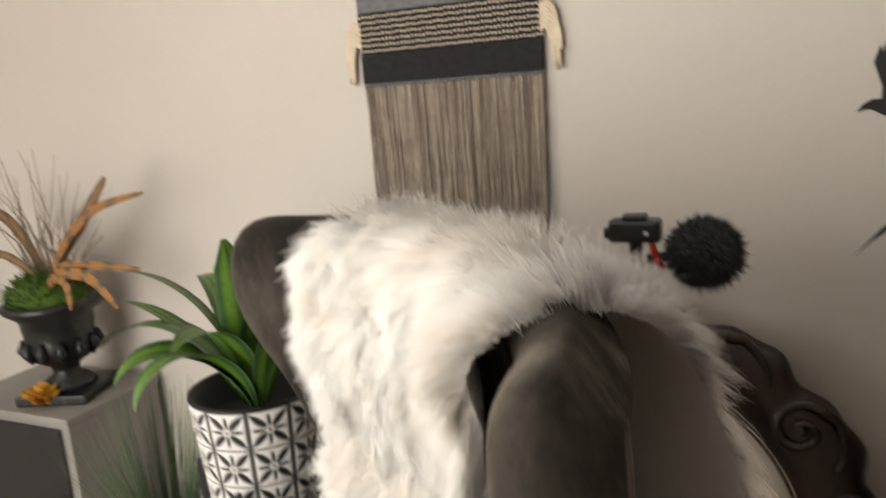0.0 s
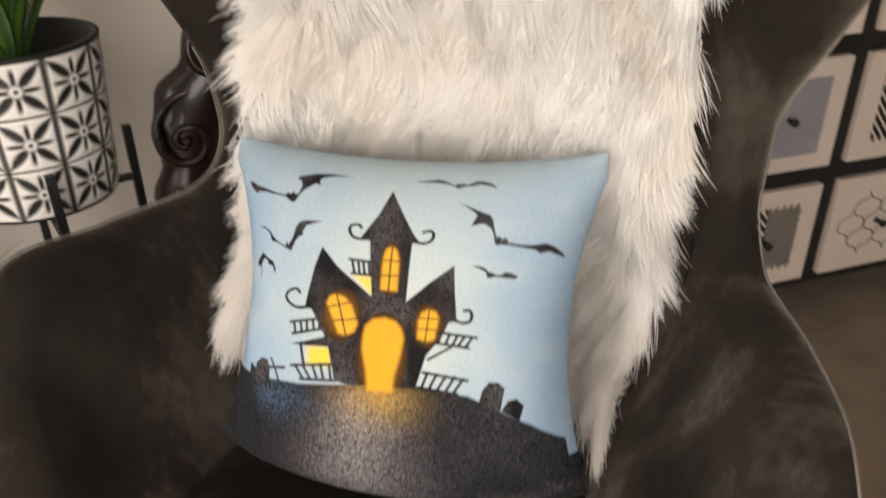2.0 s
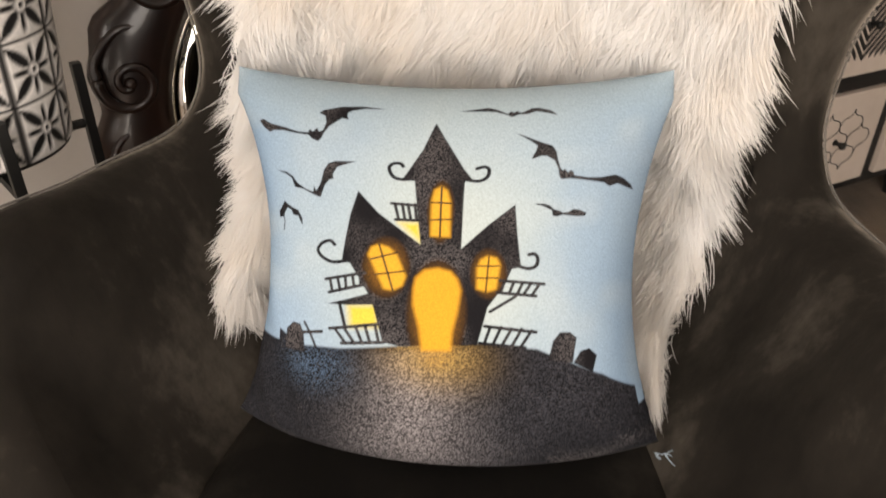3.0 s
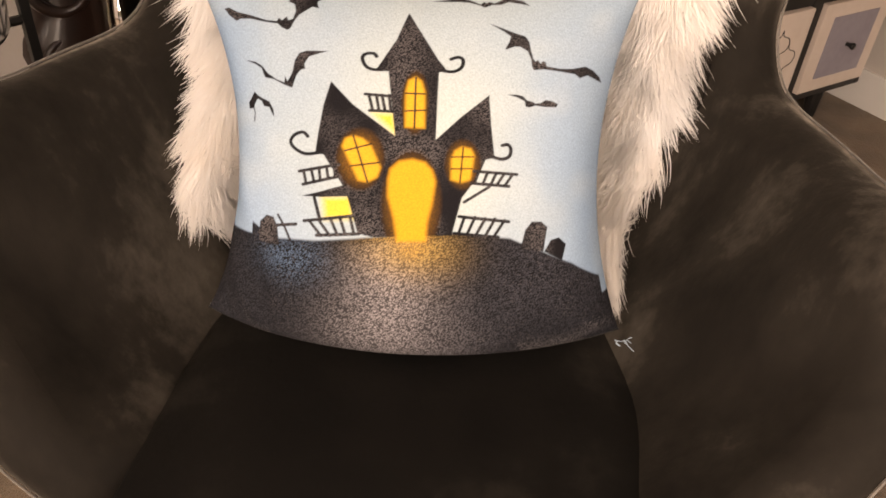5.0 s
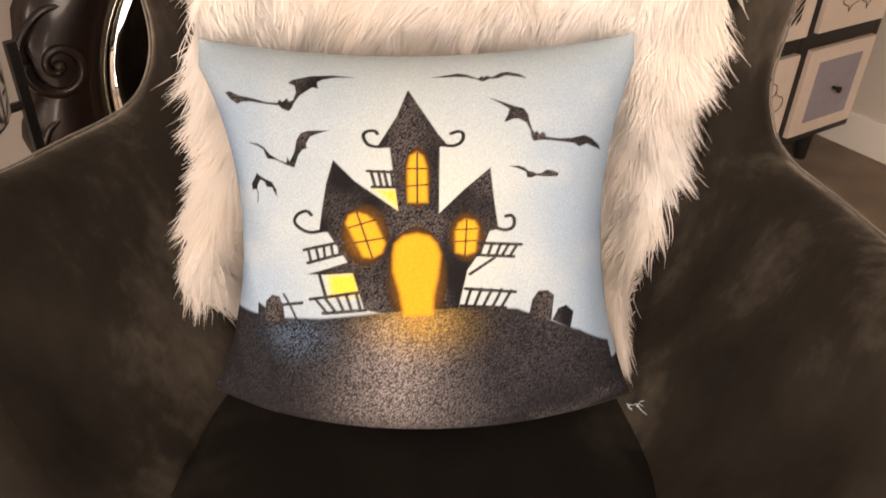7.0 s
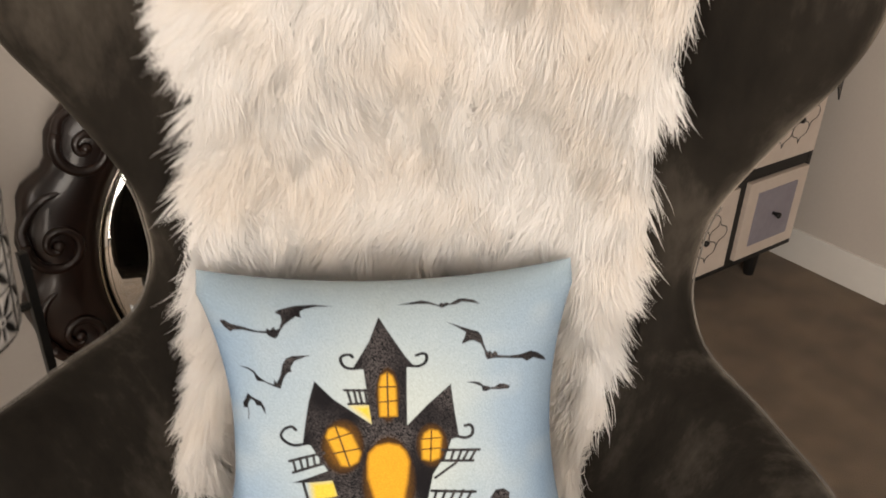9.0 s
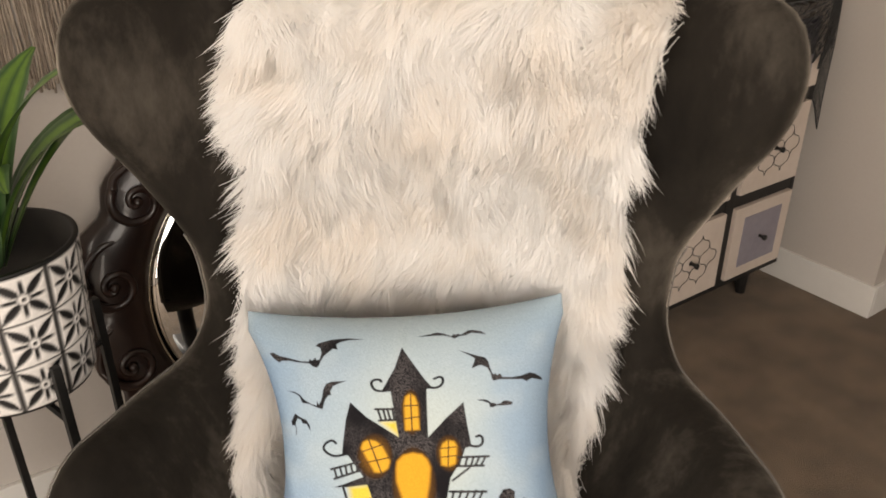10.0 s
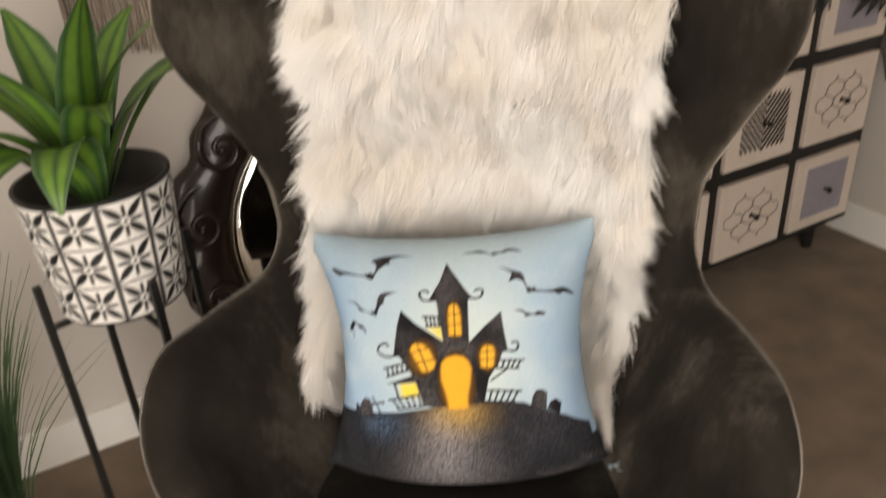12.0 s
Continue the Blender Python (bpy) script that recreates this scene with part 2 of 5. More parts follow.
def wing_chair():
    chair = empty("wing_chair", CHAIR, "grey-brown velvet wing chair with curved arms and piping", "armchair")
    nr, ns = SHELL.shape[:2]
    me = mesh_of("shell", SHELL.reshape(-1, 3), grid_faces(ns, nr))
    bm = bmesh.new()
    bm.from_mesh(me)
    bmesh.ops.remove_doubles(bm, verts=bm.verts, dist=0.0008)
    bm.normal_update()
    inner = list(bm.verts)
    back = {}
    for v in inner:
        n = v.normal.copy()
        if n.dot(v.co - Vector((0, -0.35, 0.75))) < 0:
            n.negate()
        back[v] = n
    loop, e0 = [], next(e for e in bm.edges if e.is_boundary)
    first, v, e = e0.verts[0], e0.verts[1], e0
    loop.append(first)
    while v is not first:
        loop.append(v)
        e = next(x for x in v.link_edges if x.is_boundary and x is not e)
        v = e.other_vert(v)
    # the rim rolls outwards from the inner face to a piped edge
    r, steps, depth, count = 0.046, 6, 0.085, len(loop)
    faces_in = list(bm.faces)
    outs = []
    for i, v in enumerate(loop):
        t = (loop[(i + 1) % count].co - loop[i - 1].co).normalized()
        o = back[v].cross(t).normalized()
        if o.dot(v.co - sum((f.calc_center_median() for f in v.link_faces), Vector()) / len(v.link_faces)) < 0:
            o.negate()
        outs.append(o)
    for _ in range(10):
        outs = [(outs[i - 1] + outs[i] * 2 + outs[(i + 1) % count]).normalized() for i in range(count)]
    norms = [back[v] for v in loop]
    for _ in range(10):
        norms = [(norms[i - 1] + norms[i] * 2 + norms[(i + 1) % count]).normalized() for i in range(count)]
    rings = [loop]
    for k in range(1, steps + 1):
        a = k / steps * math.pi / 2
        rings.append([bm.verts.new(v.co + r * (math.sin(a) * o + (1 - math.cos(a)) * nn)) for v, o, nn in zip(loop, outs, norms)])
    outer = {v: bm.verts.new(v.co + depth * back[v]) for v in inner}
    rings.append([outer[v] for v in loop])
    for a, b in zip(rings, rings[1:]):
        for i in range(count):
            bm.faces.new((a[i], a[(i + 1) % count], b[(i + 1) % count], b[i]))
    for f in faces_in:
        bm.faces.new([outer[v] for v in reversed(f.verts)])
    bmesh.ops.recalc_face_normals(bm, faces=bm.faces)
    edge_line = [v.co.copy() + 0.002 * o for v, o in zip(rings[-2], outs)]
    part("shell", bm, VELVET, chair, smooth=True)
    pip = bmesh.new()
    top_at = max(range(count), key=lambda i: edge_line[i].z)
    tube(pip, [p for p in edge_line[top_at:] + edge_line[:top_at] if p.z < 0.84], 0.0013, 6)
    part("piping", pip, PIPING, chair, "thin pale piping along the edge", True)
    # stitched seams where the arms meet the back
    row = min(range(20, nr), key=lambda i: abs(RIM[i][2] - 0.668) + abs(RIM[i][1] - 0.135))
    for cols in (range(1, 15), range(ns - 15, ns - 1)):
        line = [Vector(SHELL[max(row - int(9 * abs(math.sin(0.11 * (j if j < ns / 2 else ns - 1 - j)))), 0), j]) + Vector((0, -0.0005, 0.0005)) for j in cols]
        part("seam", tubed(smooth_line([tuple(p) for p in line], 40), 0.0012, 5), SHADED_VELVET, chair, "dark stitched seam", True)
    # seat cushion, in the velvet darkened to stand for shade
    nu, nv = 29, 25
    u, v = np.meshgrid(np.linspace(-1, 1, nu), np.linspace(-1, 1, nv))
    top = np.stack([0.010 + u * (0.240 - 0.012 * v**2 - 0.012 * v), -0.115 + 0.262 * v + 0.0 * u, 0.395 + 0.028 * (1 - u**4) * (1 - v**6)], -1).reshape(-1, 3)
    bot = top * (1, 1, 0) + (0, 0, 0.315)
    faces = grid_faces(nu, nv)
    k = nu * nv
    faces += [tuple(i + k for i in reversed(f)) for f in grid_faces(nu, nv)]
    edge = [i for i in range(nu)] + [j * nu + nu - 1 for j in range(1, nv)] + [(nv - 1) * nu + i for i in range(nu - 2, -1, -1)] + [j * nu for j in range(nv - 2, 0, -1)]
    faces += [(edge[i], edge[i - 1], edge[i - 1] + k, edge[i] + k) for i in range(len(edge))]
    seat = part("seat_cushion", mesh_of("seat_cushion", np.concatenate([top, bot]), faces), SHADED_VELVET, chair, "velvet seat cushion with its shade put into the colour", True)
    mod = seat.modifiers.new("rounded", "BEVEL")
    mod.width, mod.segments, mod.limit_method, mod.angle_limit = 0.02, 3, "ANGLE", radians(50)
    part("swivel_base", lathe([(0.0, 0.27), (0.12, 0.268), (0.12, 0.255), (0.03, 0.25), (0.028, 0.05), (0.05, 0.035), (0.24, 0.018), (0.25, 0.006), (0.25, 0.0), (0.0, 0.0)], 40), BLACK_METAL, chair, "black metal swivel base", True)
    return chair


wing_chair()


# ---------------------------------------------------------------- the printed cushion on the seat
def cushion_point(u, v):
    """Front face of the cushion in the chair's own axes; u to the right and v up, 0 to 1."""
    c = ((-0.222, -0.100, 0.450), (0.224, -0.040, 0.443), (0.178, 0.105, 0.773), (-0.242, 0.066, 0.753))
    a, b = 2 * u - 1, 2 * v - 1
    uu = u - np.where(a < 0, 0.115, 0.085) * a * np.clip(1 - (b + 0.15) ** 2, 0, 1) * a**2
    vv = v - (1 - a**2) * np.where(b > 0, 0.055 * b**2, 0.075 * b**2)
    p = [(1 - uu) * (1 - vv) * c[0][i] + uu * (1 - vv) * c[1][i] + uu * vv * c[2][i] + (1 - uu) * vv * c[3][i] for i in range(3)]
    n = (-0.10, -0.91, 0.40)
    full = np.clip((1 - a**4) * (1 - b**4), 0, 1) ** 0.62
    bulge = 0.070 * full * (1 - 0.2 * b) + 0.035 * (1 - a**2) * np.clip(-b, 0, 1) ** 3
    return [p[i] + n[i] * bulge for i in range(3)]


class Print:
    """A printed picture on an n by n grid over the cushion's front."""

    def __init__(self, n):
        self.u, self.v = np.meshgrid(np.linspace(0, 1, n), np.linspace(0, 1, n))
        self.n, self.px = n, 1.0 / n
        self.rgb = np.zeros((n, n, 3))

    def cover(self, pts, closed=True):
        """Distance to the outline, and whether inside."""
        p = np.array(pts, float)
        d, inside = np.full(self.u.shape, 9.0), np.zeros(self.u.shape, bool)
        for i in range(len(p) if closed else len(p) - 1):
            a, b = p[i], p[(i + 1) % len(p)]
            e = b - a
            t = np.clip(((self.u - a[0]) * e[0] + (self.v - a[1]) * e[1]) / (e @ e + 1e-12), 0, 1)
            d = np.minimum(d, np.hypot(self.u - a[0] - t * e[0], self.v - a[1] - t * e[1]))
            if closed and abs(e[1]) > 1e-9:
                cross = ((a[1] > self.v) != (b[1] > self.v)) & (self.u < (b[0] - a[0]) * (self.v - a[1]) / e[1] + a[0])
                inside ^= cross
        return d, inside

    def lay(self, mask, colour):
        m = np.clip(mask, 0, 1)[..., None]
        self.rgb = self.rgb * (1 - m) + np.asarray(colour) * m

    def area(self, pts, colour, soft=1.0):
        d, inside = self.cover(pts)
        self.lay(0.5 + np.where(inside, d, -d) / (self.px * soft), colour)

    def line(self, pts, width, colour):
        d, _ = self.cover(smooth_line(pts, 4 * len(pts)) if len(pts) > 2 else pts, False)
        self.lay(0.5 + (width - d) / self.px, colour)


def cushion_print(n):
    """Dusk sky, bats, a crooked black castle with lit windows, and a dark hill with a path of light."""
    pr = Print(n)
    u, v = pr.u, pr.v
    rng = np.random.default_rng(5)
    grain = rng.random((n, n))

    def cloud(cells):
        g = rng.random((cells + 1, cells + 1))
        x, y = u * cells * 0.999, v * cells * 0.999
        i, j = x.astype(int), y.astype(int)
        fx, fy = x - i, y - j
        fx, fy = fx * fx * (3 - 2 * fx), fy * fy * (3 - 2 * fy)
        return (g[j, i] * (1 - fx) + g[j, i + 1] * fx) * (1 - fy) + (g[j + 1, i] * (1 - fx) + g[j + 1, i + 1] * fx) * fy

    mid = np.exp(-(((u - 0.55) / 0.33) ** 2) - ((v - 0.55) / 0.42) ** 2) + 0.25 * (cloud(5) - 0.5)
    mid = np.clip(mid, 0, 1)[..., None]
    pr.rgb = np.array((0.27, 0.40, 0.56)) * (1 - mid) + np.array((0.56, 0.63, 0.61)) * mid
    pr.lay(0.35 * np.clip(2.2 * cloud(6) - 1.0, 0, 1) * np.clip(np.abs(u - 0.5) * 2.4, 0, 1), (0.22, 0.36, 0.56))
    pr.lay(0.22 * np.clip(2 * cloud(14) - 1.0, 0, 1), (0.60, 0.66, 0.66))
    pr.lay(np.clip((v - 0.8) / 0.3, 0, 1) * (0.5 + 0.4 * cloud(7)), (0.47, 0.55, 0.54))
    INK, AMBER, YELLOW = (0.012, 0.011, 0.013), (0.75, 0.33, 0.03), (0.78, 0.62, 0.08)

    def ink(pts):
        pr.area(pts, INK)

    def stroke(pts, w):
        pr.line(pts, w, INK)

    def yellow(pts):
        pr.area(pts, YELLOW, 10)

    def glow(a, b, ru, rv, strength=0.42):
        r = np.hypot((u - a) / ru, (v - b) / rv)
        pr.lay(strength * np.clip(1.25 - r, 0, 1) * (0.5 + 0.7 * grain), AMBER)

    def window(pts):
        pr.area(pts, (0.80, 0.42, 0.04), 4)

    def door(pts):
        pr.area(pts, (0.82, 0.40, 0.035), 5)

    def ground(pts):
        hill = np.interp(u, [p[0] for p in pts], [p[1] for p in pts], pts[0][1] - 0.03, pts[-1][1] - 0.05)
        pr.lay(0.5 + (hill - v) / (3 * pr.px), (0.010, 0.010, 0.012))
        path = np.exp(-(((u - 0.50 + 0.10 * (0.30 - v)) / (0.07 + 0.24 * np.clip(0.32 - v, 0, 1))) ** 2)) * np.clip((hill - v) / 0.02, 0, 1) * np.clip(0.9 - 1.5 * np.clip(0.22 - v, 0, 1), 0, 1)
        fleck = (grain > 0.58) * (0.4 + 0.6 * grain)
        pr.lay(0.80 * path * (0.15 + 0.85 * fleck), (0.55, 0.50, 0.50))
        pr.lay((0.10 + 0.22 * cloud(5)) * fleck * (v < hill), (0.15, 0.15, 0.18))
        blue = np.exp(-(((u - 0.27) / 0.08) ** 2) - ((v - 0.23) / 0.05) ** 2)
        pr.lay(0.7 * blue * fleck * (v < hill), (0.12, 0.20, 0.32))
        pr.lay(0.85 * np.exp(-(((u - 0.53) / 0.09) ** 2) - ((v - 0.27) / 0.06) ** 2) * (v < hill) * (0.3 + 0.7 * fleck), (0.60, 0.36, 0.06))

    ground([(0.155, 0.305), (0.228, 0.272), (0.325, 0.275), (0.452, 0.292), (0.53, 0.302), (0.632, 0.31), (0.745, 0.302), (0.825, 0.268), (0.905, 0.232), (0.985, 0.172)])
    yellow([(0.442, 0.598), (0.488, 0.6), (0.495, 0.54)])
    yellow([(0.338, 0.38), (0.402, 0.385), (0.41, 0.332), (0.345, 0.328)])
    ink([(0.075, 0.855), (0.09, 0.86), (0.115, 0.85), (0.15, 0.845), (0.192, 0.835), (0.218, 0.835), (0.222, 0.845), (0.23, 0.838), (0.24, 0.85), (0.245, 0.84), (0.255, 0.845), (0.26, 0.868), (0.255, 0.888), (0.24, 0.895), (0.248, 0.905), (0.288, 0.92), (0.335, 0.925), (0.39, 0.92), (0.342, 0.918), (0.315, 0.91), (0.305, 0.902), (0.305, 0.895), (0.31, 0.882), (0.295, 0.885), (0.282, 0.872), (0.268, 0.858), (0.258, 0.838), (0.252, 0.82), (0.245, 0.812), (0.23, 0.818), (0.22, 0.828), (0.188, 0.83), (0.15, 0.835), (0.122, 0.832), (0.11, 0.825), (0.088, 0.838)])
    ink([(0.128, 0.72), (0.16, 0.718), (0.18, 0.708), (0.195, 0.69), (0.22, 0.675), (0.24, 0.668), (0.242, 0.685), (0.248, 0.672), (0.255, 0.685), (0.26, 0.698), (0.265, 0.73), (0.275, 0.75), (0.292, 0.758), (0.34, 0.76), (0.315, 0.75), (0.298, 0.742), (0.288, 0.722), (0.29, 0.708), (0.28, 0.705), (0.27, 0.69), (0.26, 0.655), (0.24, 0.662), (0.212, 0.675), (0.188, 0.678), (0.182, 0.69), (0.178, 0.702), (0.16, 0.712)])
    ink([(0.14, 0.62), (0.152, 0.638), (0.162, 0.63), (0.178, 0.622), (0.198, 0.615), (0.21, 0.595), (0.212, 0.575), (0.202, 0.592), (0.198, 0.6), (0.182, 0.602), (0.175, 0.615), (0.162, 0.62), (0.152, 0.605), (0.15, 0.595), (0.132, 0.592), (0.13, 0.608)])
    stroke([(0.145, 0.598), (0.152, 0.585), (0.15, 0.56)], 0.0016)
    ink([(0.55, 0.92), (0.592, 0.928), (0.61, 0.932), (0.632, 0.925), (0.655, 0.912), (0.662, 0.92), (0.668, 0.915), (0.672, 0.92), (0.685, 0.915), (0.705, 0.928), (0.72, 0.928), (0.745, 0.92), (0.762, 0.905), (0.74, 0.912), (0.715, 0.918), (0.698, 0.91), (0.68, 0.91), (0.665, 0.902), (0.652, 0.91), (0.63, 0.918), (0.605, 0.92)])
    ink([(0.678, 0.855), (0.71, 0.84), (0.735, 0.828), (0.76, 0.818), (0.77, 0.802), (0.775, 0.78), (0.782, 0.758), (0.788, 0.75), (0.792, 0.755), (0.8, 0.745), (0.805, 0.752), (0.812, 0.748), (0.815, 0.738), (0.848, 0.732), (0.88, 0.732), (0.912, 0.738), (0.935, 0.728), (0.958, 0.71), (0.968, 0.695), (0.952, 0.702), (0.922, 0.715), (0.902, 0.708), (0.888, 0.718), (0.848, 0.725), (0.81, 0.73), (0.785, 0.728), (0.78, 0.74), (0.778, 0.755), (0.768, 0.778), (0.75, 0.79), (0.738, 0.79), (0.72, 0.782), (0.718, 0.785), (0.725, 0.802), (0.728, 0.818), (0.712, 0.832)])
    ink([(0.728, 0.662), (0.752, 0.662), (0.765, 0.658), (0.775, 0.648), (0.788, 0.645), (0.795, 0.64), (0.808, 0.642), (0.82, 0.65), (0.835, 0.648), (0.852, 0.64), (0.848, 0.632), (0.822, 0.632), (0.795, 0.635), (0.782, 0.63), (0.772, 0.632), (0.77, 0.645), (0.752, 0.655)])
    ink([(0.505, 0.882), (0.485, 0.802), (0.458, 0.742), (0.445, 0.715), (0.472, 0.712), (0.495, 0.495), (0.575, 0.5), (0.578, 0.715), (0.595, 0.72), (0.575, 0.75), (0.538, 0.82)])
    ink([(0.35, 0.678), (0.398, 0.62), (0.498, 0.535), (0.57, 0.53), (0.63, 0.6), (0.688, 0.658), (0.695, 0.58), (0.705, 0.498), (0.685, 0.492), (0.67, 0.45), (0.635, 0.395), (0.615, 0.305), (0.452, 0.292), (0.418, 0.298), (0.388, 0.4), (0.338, 0.485), (0.318, 0.488), (0.325, 0.545), (0.335, 0.615)])
    stroke([(0.47, 0.718), (0.445, 0.715), (0.425, 0.722), (0.415, 0.745), (0.422, 0.758), (0.438, 0.76), (0.445, 0.752)], 0.0042)
    stroke([(0.582, 0.72), (0.608, 0.718), (0.625, 0.73), (0.628, 0.75), (0.618, 0.758), (0.602, 0.752)], 0.0042)
    stroke([(0.33, 0.49), (0.295, 0.485), (0.268, 0.498), (0.258, 0.515), (0.268, 0.532), (0.288, 0.54), (0.3, 0.53)], 0.0042)
    stroke([(0.695, 0.502), (0.72, 0.495), (0.738, 0.502), (0.742, 0.52), (0.735, 0.532), (0.722, 0.53)], 0.0042)
    glow(0.53, 0.632, 0.025, 0.073)
    window([(0.51, 0.565), (0.51, 0.66), (0.515, 0.69), (0.53, 0.7), (0.542, 0.69), (0.55, 0.66), (0.552, 0.565)])
    stroke([(0.53, 0.698), (0.53, 0.565)], 0.0020)
    stroke([(0.51, 0.655), (0.55, 0.655)], 0.0020)
    stroke([(0.51, 0.608), (0.552, 0.612)], 0.0020)
    glow(0.418, 0.48, 0.045, 0.067)
    window([(0.378, 0.51), (0.385, 0.53), (0.402, 0.538), (0.422, 0.532), (0.44, 0.515), (0.462, 0.46), (0.455, 0.435), (0.435, 0.422), (0.415, 0.425)])
    stroke([(0.402, 0.538), (0.435, 0.422)], 0.0020)
    stroke([(0.385, 0.498), (0.44, 0.518)], 0.0020)
    stroke([(0.398, 0.46), (0.458, 0.472)], 0.0020)
    glow(0.635, 0.478, 0.034, 0.054)
    window([(0.61, 0.438), (0.61, 0.492), (0.618, 0.512), (0.632, 0.522), (0.652, 0.518), (0.66, 0.5), (0.652, 0.44), (0.632, 0.432)])
    stroke([(0.635, 0.52), (0.63, 0.432)], 0.0017)
    stroke([(0.61, 0.495), (0.658, 0.498)], 0.0017)
    stroke([(0.61, 0.465), (0.655, 0.468)], 0.0017)
    glow(0.528, 0.375, 0.054, 0.112, 0.45)
    door([(0.5, 0.285), (0.492, 0.338), (0.478, 0.39), (0.478, 0.43), (0.482, 0.458), (0.5, 0.478), (0.528, 0.485), (0.555, 0.478), (0.57, 0.46), (0.578, 0.432), (0.572, 0.38), (0.562, 0.332), (0.56, 0.288)])
    stroke([(0.425, 0.648), (0.48, 0.645)], 0.0038)
    stroke([(0.435, 0.605), (0.485, 0.605)], 0.0038)
    stroke([(0.432, 0.648), (0.442, 0.605)], 0.0034)
    stroke([(0.448, 0.648), (0.455, 0.605)], 0.0034)
    stroke([(0.46, 0.648), (0.468, 0.605)], 0.0034)
    stroke([(0.475, 0.648), (0.48, 0.605)], 0.0034)
    stroke([(0.282, 0.44), (0.372, 0.462)], 0.0038)
    stroke([(0.292, 0.408), (0.372, 0.432)], 0.0038)
    stroke([(0.292, 0.442), (0.3, 0.41)], 0.0034)
    stroke([(0.31, 0.448), (0.318, 0.415)], 0.0034)
    stroke([(0.328, 0.452), (0.332, 0.42)], 0.0034)
    stroke([(0.345, 0.455), (0.35, 0.425)], 0.0034)
    stroke([(0.362, 0.46), (0.365, 0.43)], 0.0034)
    ink([(0.29, 0.38), (0.33, 0.392), (0.385, 0.412), (0.395, 0.385), (0.338, 0.38)])
    stroke([(0.32, 0.378), (0.335, 0.325)], 0.0038)
    stroke([(0.298, 0.32), (0.412, 0.34)], 0.0038)
    stroke([(0.328, 0.288), (0.42, 0.298)], 0.0038)
    stroke([(0.31, 0.322), (0.338, 0.288)], 0.0034)
    stroke([(0.332, 0.325), (0.358, 0.29)], 0.0034)
    stroke([(0.358, 0.33), (0.375, 0.292)], 0.0034)
    stroke([(0.378, 0.335), (0.392, 0.295)], 0.0034)
    stroke([(0.4, 0.338), (0.41, 0.298)], 0.0034)
    stroke([(0.66, 0.462), (0.758, 0.458)], 0.0038)
    stroke([(0.655, 0.432), (0.74, 0.428)], 0.0038)
    stroke([(0.67, 0.462), (0.662, 0.432)], 0.0034)
    stroke([(0.69, 0.46), (0.68, 0.43)], 0.0034)
    stroke([(0.71, 0.46), (0.698, 0.43)], 0.0034)
    stroke([(0.728, 0.458), (0.712, 0.43)], 0.0034)
    stroke([(0.748, 0.458), (0.73, 0.428)], 0.0034)
    stroke([(0.64, 0.385), (0.695, 0.425)], 0.0034)
    stroke([(0.63, 0.35), (0.742, 0.342)], 0.0038)
    stroke([(0.62, 0.31), (0.718, 0.305)], 0.0038)
    stroke([(0.642, 0.35), (0.63, 0.31)], 0.0034)
    stroke([(0.665, 0.35), (0.648, 0.308)], 0.0034)
    stroke([(0.688, 0.348), (0.668, 0.308)], 0.0034)
    stroke([(0.71, 0.348), (0.688, 0.305)], 0.0034)
    stroke([(0.732, 0.345), (0.708, 0.305)], 0.0034)
    ink([(0.77, 0.275), (0.782, 0.322), (0.798, 0.342), (0.822, 0.342), (0.838, 0.328), (0.828, 0.268)])
    ink([(0.83, 0.268), (0.848, 0.295), (0.87, 0.3), (0.89, 0.282), (0.878, 0.242)])
    ink([(0.182, 0.26), (0.18, 0.308), (0.198, 0.325), (0.218, 0.322), (0.23, 0.3), (0.238, 0.255)])
    stroke([(0.23, 0.328), (0.248, 0.302), (0.265, 0.27)], 0.0029)
    stroke([(0.225, 0.302), (0.278, 0.31)], 0.0038)
    # worn ink lets a little of the cloth through
    dark = pr.rgb.sum(-1) < 0.09
    pr.lay(dark * (grain > 0.55) * np.clip(1.6 * cloud(16) - 0.35, 0, 1) * 0.30, (0.34, 0.31, 0.31))
    return pr.rgb


CUSHION = colour_attribute("printed_linen", 0.85, 0.26, 620, 0.0008, 0.6)


